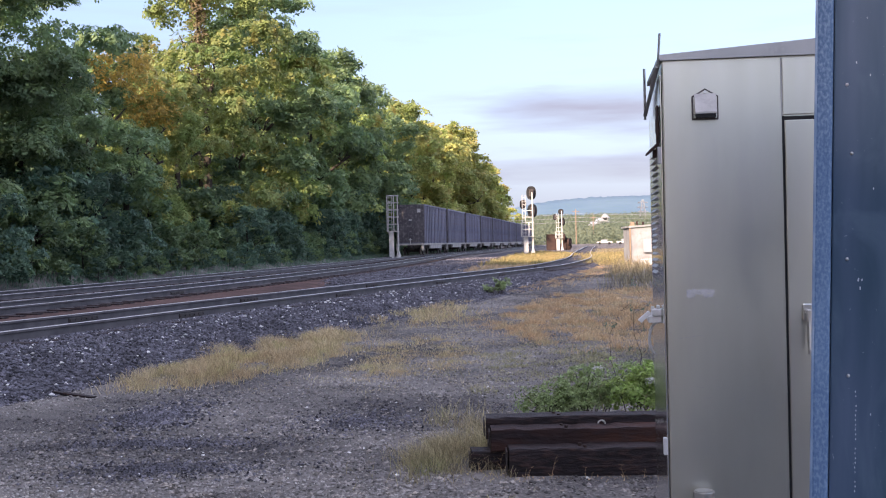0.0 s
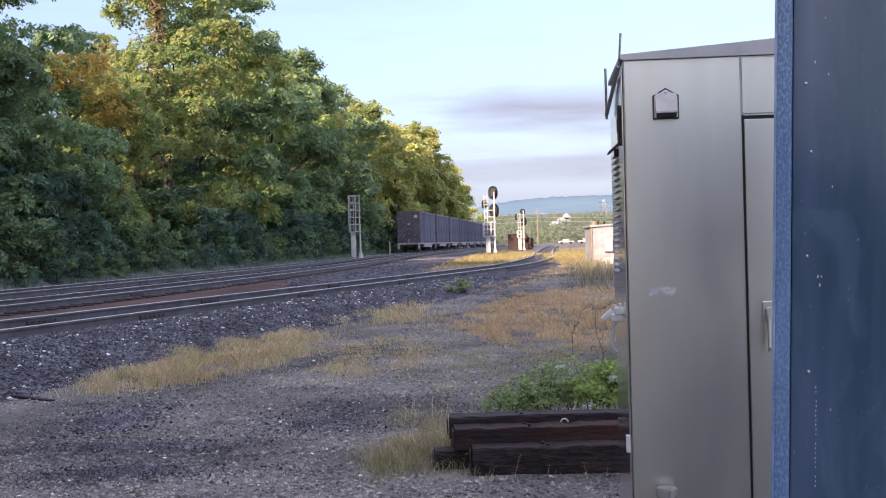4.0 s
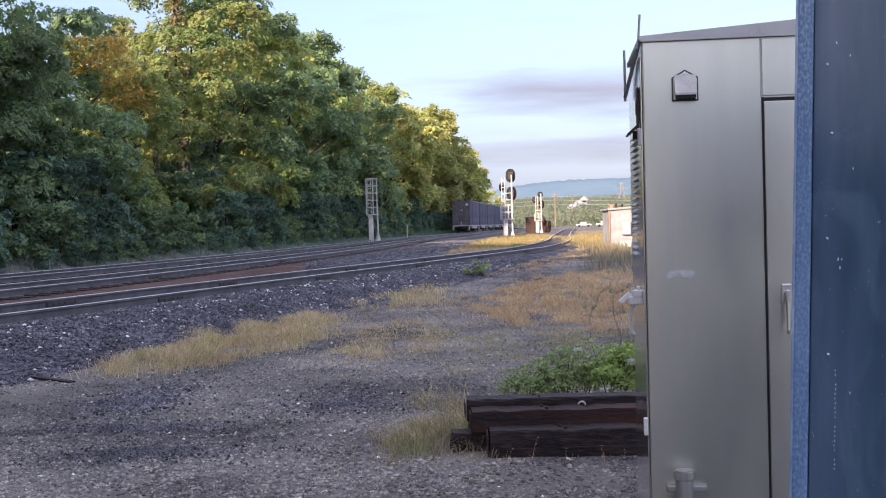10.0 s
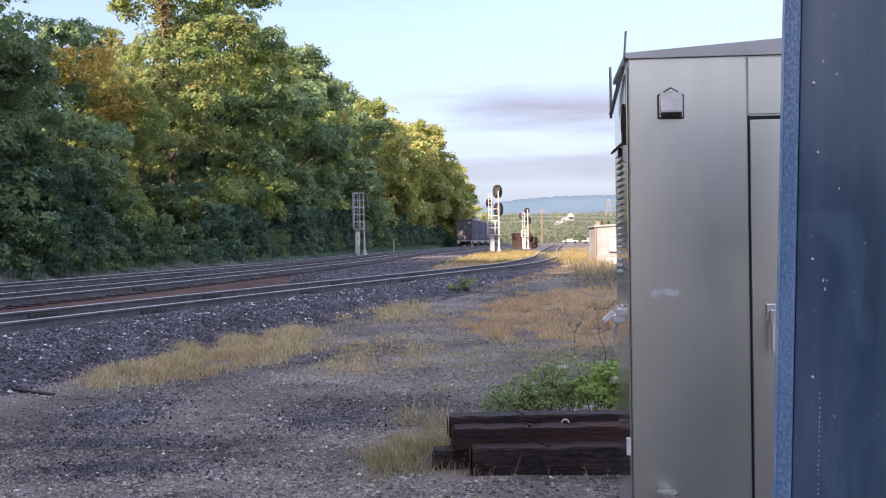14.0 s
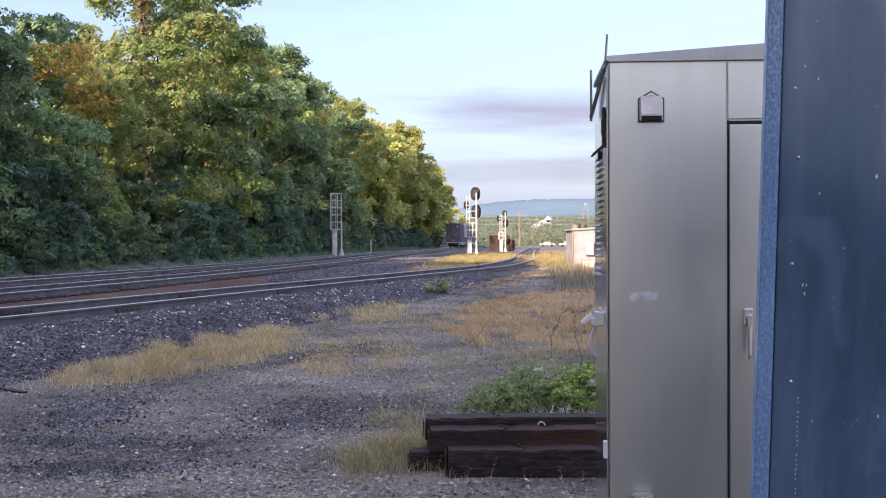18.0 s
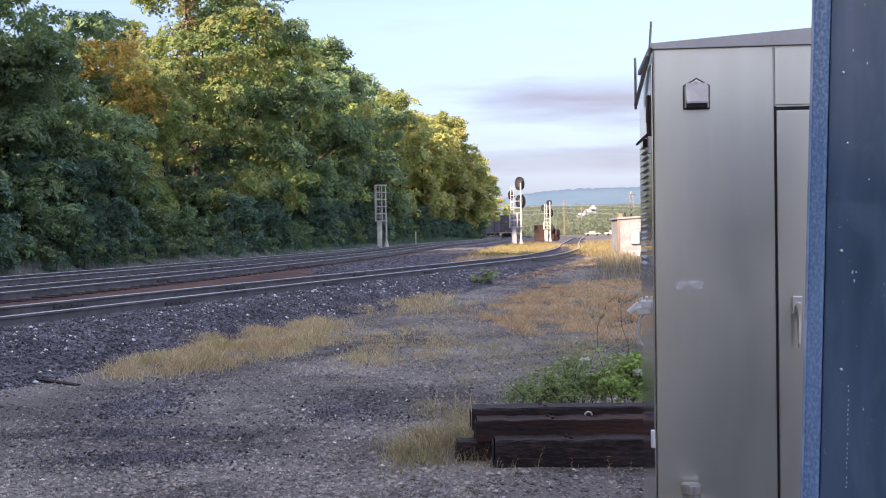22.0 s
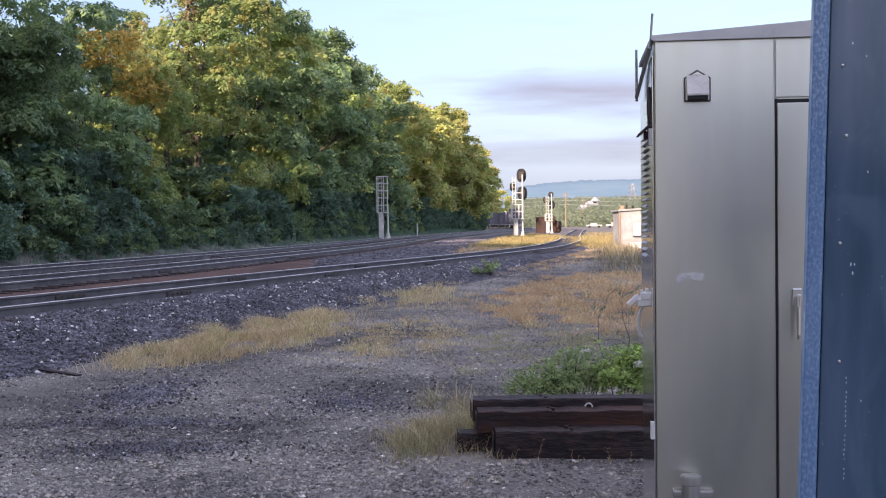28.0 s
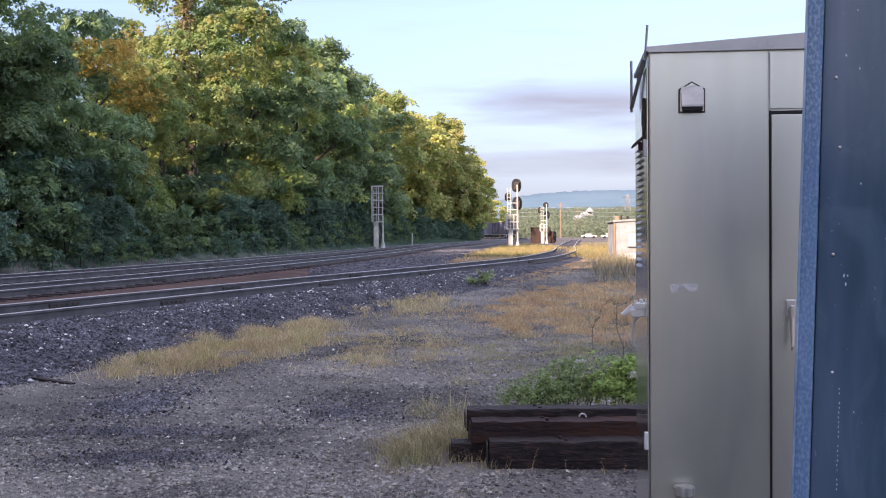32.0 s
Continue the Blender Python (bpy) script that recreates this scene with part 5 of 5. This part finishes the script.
# slim marker post beside the bank
t = thing("marker_post", pose(-1.62, 118, 0.42), "thin white marker post beside the track", "post")
part("post", blk(-0.06, 0.06, -0.04, 0.04, -0.1, 1.5, 0.01), M_WHITE, t)

# ---------------------------------------------------------------- scrap by the track
t = thing("scrap_hopper", pose(15.2, 154, 0.42, 0, 0, -8), "rust-brown scrap steel box beside the track", "scrap")
part("box", blk(-0.75, 0.75, -1.5, 1.5, -0.1, 2.1, 0.05), M_RUST, t)
part("rim", blk(-0.82, 0.82, -1.58, 1.58, 2.1, 2.22, 0.03), M_RUST, t)
t = thing("scrap_heap", pose(17.0, 153, 0.42), "heap of dark rusted wheels and scrap", "scrap")
for i in range(6):
    bm = tube(bmesh.new(), (0, -0.12, 0), (0, 0.12, 0), 0.55, 0.55, 16)
    tube(bm, (0, -0.2, 0), (0, 0.2, 0), 0.18, 0.18, 10)
    ob = part("wheel", bm, M_RUST, t)
    ob.matrix_basis = pose((-0.5, 0.3, 0.0, 0.5, -0.2, 0.4)[i], 0.3 * (i % 3), (0.45, 0.5, 1.2, 1.1, 1.75, 0.5)[i], 0, 12 * i, 20 * i)

# ---------------------------------------------------------------- hut
def hut():
    t = thing("trackside_hut", pose(9.85, 58.0, 0.22, 0, 0, -2), "small sunlit off-white flat-roofed trackside hut", "hut")
    part("wall", blk(0, 3.2, 0, 3.0, -0.2, 2.05), M_HUT, t)
    part("roof", prism(bmesh.new(), [(-0.12, 2.05), (3.4, 2.25), (3.4, 2.36), (-0.12, 2.14)], -0.12, 3.1), M_HUT, t)
    part("meter_box", blk(0.62, 1.05, -0.18, -0.001, 0.75, 1.45, 0.02), M_GREY, t, "grey electrical box on the wall")
    part("door", blk(1.5, 2.4, -0.04, -0.002, -0.1, 1.95), M_GREY, t)
    part("bin", blk(0.45, 1.0, -0.5, -0.15, -0.2, 0.42, 0.03), M_WHITE, t)
    part("corner_post", blk(-0.08, -0.002, -0.06, 0.06, -0.2, 2.2), M_WOODPOLE, t)
    part("roof_vent", tube(bmesh.new(), (0.4, 0.5, 2.1), (0.4, 0.5, 2.40), 0.05), M_RUST, t)
    part("roof_vent", tube(bmesh.new(), (0.75, 0.7, 2.1), (0.75, 0.7, 2.36), 0.06), M_RUST, t)
    part("roof_box", blk(0.06, 0.26, 0.4, 0.7, 2.1, 2.36, 0.02), M_WOODPOLE, t)


hut()


# ---------------------------------------------------------------- the valley beyond
def ridge(name, y, x0, x1, top, base, mat, label, rough, step):
    """A long wooded rise: a skyline with a sloping face towards the yard."""
    xs = np.arange(x0, x1, step)
    n = np.array([noise.noise((x * 0.0021, y * 0.01, 1.0)) for x in xs])
    m = np.array([noise.noise((x * 0.05, y, 5.0)) + 0.9 * noise.noise((x * 0.13, y, 9.0)) for x in xs])
    z = top(xs) + rough[0] * n
    rows = []
    for k in np.linspace(0, 1, 12):
        rows.append(np.stack([xs, np.full(len(xs), y - (1 - k) * 0.3 * y), base + (z - base) * k ** 1.3 + (rough[1] * m if k == 1 else 0)], 1))
    rows.append(np.stack([xs, np.full(len(xs), y + 300), np.full(len(xs), base)], 1))
    v = np.concatenate(rows)
    nx = len(xs)
    i = (np.arange(len(rows) - 1)[:, None] * nx + np.arange(nx - 1)[None]).ravel()
    return tagged(new(name, np_mesh(name, v, np.stack([i, i + 1, i + nx + 1, i + nx], 1), mat, True)), label, "hill", kind="structure")


# the hill's haze is only in its colour
ridge("backdrop", 3200, -2600, 3400, lambda x: np.interp(x, [-2600, 180, 271, 340, 418, 581, 3400], [60, 95, 114, 121, 126, 130, 124]), -2, M_HILL_HAZE,
      "long wooded hill across the valley, tinted blue-green for haze", (6, 3.2), 7)


def far_woods(y0, y1, x0, x1, n, h, seed):
    """Clumped crowns of woods too far to count."""
    rng = np.random.default_rng(seed)
    yy = y0 + (y1 - y0) * rng.random(n)
    xx = (x0 + (x1 - x0) * rng.random(n)) * yy / y0
    zz = (yy - y0) * 0.034
    rad = h * (0.3 + 0.4 * rng.random(n))
    c = np.stack([xx, yy, zz + rad * 0.4], 1)
    k = 130
    c = np.repeat(c, k, 0)
    rad = np.repeat(rad, k)
    d = rng.normal(size=(n * k, 3))
    d /= np.linalg.norm(d, axis=1, keepdims=True)
    p = c + d * (rad * (0.45 + 0.65 * rng.random(n * k)))[:, None] * np.array([1.25, 1.25, 0.9])
    s = (rad * 0.085 * (0.5 + rng.random(n * k)))[:, None]
    o = d + np.array([0, 0, 0.3]) + rng.normal(0, 0.85, d.shape)
    t = np.cross(o, rng.normal(size=d.shape))
    t /= np.linalg.norm(t, axis=1, keepdims=True)
    b = np.cross(t, o)
    b /= np.linalg.norm(b, axis=1, keepdims=True)
    v = np.stack([p - t * s, p + b * s * 0.8, p + t * s, p - b * s * 0.8], 1).reshape(-1, 3)
    return tagged(new("far_woods", np_mesh("far_woods", v, np.arange(len(v)).reshape(-1, 4), M_FARWOOD_HAZE)), "green and tan woods across the valley, paled for haze", "woods", kind="stuff")


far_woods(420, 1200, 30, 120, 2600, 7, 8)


def utility_pole(x, y, h):
    t = thing("utility_pole", pose(x, y, float(ground_z(x, y))), "brown wooden utility pole in the valley", "utility pole")
    part("pole", tube(bmesh.new(), (0, 0, -0.5), (0, 0, h), 0.22, 0.15, 8), M_WOODPOLE, t)
    part("crossarm", blk(-1.3, 1.3, -0.08, 0.08, h - 1.1, h - 0.9), M_WOODPOLE, t)
    return t


utility_pole(47.0, 390, 12.5)
utility_pole(64.0, 470, 12.0)


def pylon(x, y, h):
    """A lattice power pylon with three pairs of arms."""
    t = thing("pylon", pose(x, y, 8), "grey lattice power pylon in the valley", "pylon")
    bm = bmesh.new()
    n = 9
    for i in range(n):
        a, b = i / n, (i + 1) / n
        ra, rb = 3.0 * (1 - a) ** 0.8 + 0.5, 3.0 * (1 - b) ** 0.8 + 0.5
        for sx, sy in ((-1, -1), (1, -1), (1, 1), (-1, 1)):
            tube(bm, (sx * ra, sy * ra, a * h), (sx * rb, sy * rb, b * h), 0.2, None, 4)
            tube(bm, (sx * ra, sy * ra, a * h), (-sy * rb, sx * rb, b * h), 0.12, None, 4)
    part("tower", bm, M_STEEL_DULL, t)
    for z in (0.62, 0.76, 0.9):
        bm = tube(bmesh.new(), (-4.5, 0, z * h), (4.5, 0, z * h), 0.2, None, 4)
        tube(bm, (-4.5, 0, z * h), (0, 0, z * h + 1.6), 0.12, None, 4), tube(bm, (4.5, 0, z * h), (0, 0, z * h + 1.6), 0.12, None, 4)
        part("arm", bm, M_STEEL_DULL, t)


pylon(163, 900, 26)


def cable(a, b, sag, label):
    """A hanging wire between two points."""
    bm = bmesh.new()
    pts = [Vector(a).lerp(Vector(b), k / 16) - Vector((0, 0, sag * 4 * (k / 16) * (1 - k / 16))) for k in range(17)]
    rings = [[bm.verts.new(p + Vector(o) * 0.045) for o in ((0, -1, 0), (0, 0, 1), (0, 1, 0), (0, 0, -1))] for p in pts]
    for p, q in zip(rings, rings[1:]):
        for j in range(4):
            bm.faces.new((p[j], p[(j + 1) % 4], q[(j + 1) % 4], q[j]))
    bm.faces.new(rings[0][::-1]), bm.faces.new(rings[-1])
    tagged(new("cable", bm_mesh("cable", bm, M_GREY)), label, "cable", "wires across the valley")


for dz in (10.9, 9.6, 8.2):
    cable((-20, 372, dz), (47, 390, dz + 0.3), 0.8, "thin wire slung between poles")
    cable((47, 390, dz + 0.3), (130, 400, dz), 0.8, "thin wire slung between poles")


def far_house(x, y, z, w, h, turn):
    t = thing("house", pose(x, y, z, 0, 0, turn), "distant white house among the valley woods", "house", "houses in the valley")
    part("wall", blk(-w / 2, w / 2, -4, 4, -3, h, 0.05), M_HUT, t)
    part("roof", prism(bmesh.new(), [(-w / 2 - 0.4, h), (w / 2 + 0.4, h), (0, h + 2.6)], -4.3, 4.3), M_GREY, t)
    for k in range(3):
        part("window", blk(-w / 2 + w * (k + 0.8) / 4 - 0.4, -w / 2 + w * (k + 0.8) / 4 + 0.8, -4.05, -4.002, 0.8, 2.2), M_DARK, t)


far_house(98, 690, 10.5, 4.5, 2.6, 10)
far_house(106, 720, 14.0, 4.5, 2.4, -15)
far_house(90, 655, 7.5, 5, 2.6, 25)


def parked_wagon(x, y, l, h, label):
    """Low pale yard vehicle far off beside the lines."""
    t = thing("yard_vehicle", pose(x, y, 0.42, 0, 0, 84), label, "vehicle", "vehicles in the yard")
    part("body", blk(-1.0, 1.0, -l / 2, l / 2, 0.45, h * 0.62, 0.1), M_WHITE, t)
    part("cab", blk(-0.95, 0.95, -l * 0.18, l * 0.22, h * 0.62, h, 0.15), M_GREY, t)
    for yy in (-l * 0.3, l * 0.3):
        for sx in (-1.02, 0.82):
            part("wheel", tube(bmesh.new(), (sx, yy, 0.36), (sx + 0.2, yy, 0.36), 0.36, 0.36, 12), M_BLACK, t)


parked_wagon(49.5, 300, 4.8, 1.5, "white car parked far off in the yard")
parked_wagon(54.5, 312, 5.2, 1.7, "pale pickup parked far off in the yard")
parked_wagon(47.0, 322, 4.5, 1.4, "white car parked far off in the yard")


# ---------------------------------------------------------------- the train
def freight_car(index):
    """A tall ribbed waste container on a flat car; local y forward, origin on the rail at the rear end."""
    L, W, H0, H1 = 16.2, 2.75, 1.15, 4.95
    t = thing("freight_car", Matrix(), "dark ribbed container on a flat railway car", "freight car", "train")
    part("container", blk(-W / 2 + 0.04, W / 2 - 0.04, 0.25, L - 0.25, H0 + 0.02, H1, 0.03), M_CONTAINER, t)
    e = blk(-W / 2 + 0.10, W / 2 - 0.10, 0.235, 0.249, H0 + 0.1, H1 - 0.1)
    end = part("end_wall", e, M_CONTAINER_END_SHADED, t, "brown end doors darkened for shade")
    bm = bmesh.new()
    for x in (-0.75, -0.25, 0.25, 0.75):
        box(bm, x - 0.05, x + 0.05, 0.17, 0.234, H0 + 0.1, H1 - 0.1, 0.01)
    for x in (-W / 2, W / 2 - 0.12):
        box(bm, x, x + 0.12, 0.18, 0.36, H0, H1 + 0.03, 0.01)
    box(bm, -W / 2 + 0.12, W / 2 - 0.12, 0.18, 0.34, H1 - 0.12, H1 + 0.04, 0.01)
    part("end_frame", bm, M_CONTAINER_END_SHADED, t)
    pl = part("marking_plate", blk(0.72, 1.05, 0.15, 0.17, H1 - 0.75, H1 - 0.4), M_WHITE, t, "small white marking plate")
    pl.parent = end
    pl = part("marking_plate", blk(-0.15, 0.18, 0.215, 0.2345, H1 - 1.55, H1 - 1.42), M_WHITE, t)
    pl.parent = end
    rib = bm_mesh("rib", blk(W / 2 - 0.04, W / 2 + 0.04, -0.06, 0.06, H0 + 0.05, H1, 0.008), M_CONTAINER)
    ribl = bm_mesh("rib", blk(-W / 2 - 0.04, -W / 2 + 0.04, -0.06, 0.06, H0 + 0.05, H1, 0.008), M_CONTAINER)
    n = 15
    for i in range(n):
        for me in (rib, ribl):
            r = part("rib", me, None, t)
            r.matrix_basis = Matrix.Translation((0, 0.7 + (L - 1.4) * i / (n - 1), 0))
    part("top_rail", blk(W / 2 - 0.06, W / 2 + 0.05, 0.37, L - 0.3, H1 - 0.10, H1 + 0.05, 0.01), M_CONTAINER, t)
    part("deck", blk(-W / 2 - 0.02, W / 2 + 0.02, 0.0, L, H0 - 0.16, H0, 0.02), M_FRAME, t, "dusty grey flat car deck")
    part("centre_sill", blk(-0.35, 0.35, 0.3, L - 0.3, 0.6, H0 - 0.165, 0.02), M_WHEEL, t)
    part("side_sill", blk(W / 2 - 0.18, W / 2 - 0.02, 4.2, L - 4.2, 0.62, H0 - 0.165, 0.02), M_FRAME, t)
    for x in (-W / 2, W / 2 - 0.25):
        part("end_step", blk(x, x + 0.25, -0.12, 0.02, 0.45, H0 - 0.02, 0.02), M_FRAME, t)
    cp = blk(-0.12, 0.12, -0.45, 0.6, 0.75, 0.98, 0.03)
    part("coupler", cp, M_WHEEL, t)
    part("brake_post", box(blk(-0.02, 0.04, -0.06, -0.01, H0 - 0.1, H0 + 0.55), -0.12, 0.14, -0.05, -0.02, H0 + 0.35, H0 + 0.42), M_WHITE, t)
    for yb in (2.2, L - 2.2):
        fr = blk(-0.98, -0.82, yb - 1.15, yb + 1.15, 0.38, 0.62, 0.05)
        box(fr, 0.82, 0.98, yb - 1.15, yb + 1.15, 0.38, 0.62, 0.05)
        box(fr, -0.98, 0.98, yb - 0.2, yb + 0.2, 0.42, 0.72, 0.04)
        bg = part("bogie", fr, M_WHEEL, t, "cast steel bogie")
        for dy in (-0.88, 0.88):
            ws = tube(bmesh.new(), (-0.82, yb + dy, 0.42), (-0.70, yb + dy, 0.42), 0.42, 0.42, 20)
            tube(ws, (0.70, yb + dy, 0.42), (0.82, yb + dy, 0.42), 0.42, 0.42, 20)
            tube(ws, (-0.7, yb + dy, 0.42), (0.7, yb + dy, 0.42), 0.08, 0.08, 8)
            w = part("wheelset", ws, M_WHEEL, t)
            w.parent = bg
    return t


CAR_PITCH = 17.0
first_car = freight_car(0)
CARS = [first_car] + [copy_thing(first_car, Matrix()) for _ in range(10)]
TRAIN_START = along(MAIN_2, 108.6)
TRAIN = [(0, 0), (1, 6.4), (2, 13), (3, 19.5), (6, 38.5), (8, 50), (10, 64), (11.5, 75), (14, 93), (17, 112), (20, 130), (24, 150), (28, 169), (32, 187)]


def car_pose(i, s):
    """Pose of the i-th car when the train's tail is s metres along."""
    u = np.arange(len(MAIN_2), dtype=float)
    a, b = TRAIN_START + s + CAR_PITCH * i, TRAIN_START + s + CAR_PITCH * i + 16.0
    p = [np.array([np.interp(v, u, MAIN_2[:, 0]), np.interp(v, u, MAIN_2[:, 1])]) for v in (a, b)]
    d = p[1] - p[0]
    return pose(p[0][0], p[0][1], RAIL_Z + 0.010, 0, 0, -math.degrees(math.atan2(d[0], d[1])))


def motions():
    ts = np.arange(0, 32.01, 1.0)
    ks, kv = zip(*TRAIN)
    for i, car in enumerate(CARS):
        walk(car, [(float(tt), car_pose(i, float(np.interp(tt, ks, kv)))) for tt in ts])


motions()
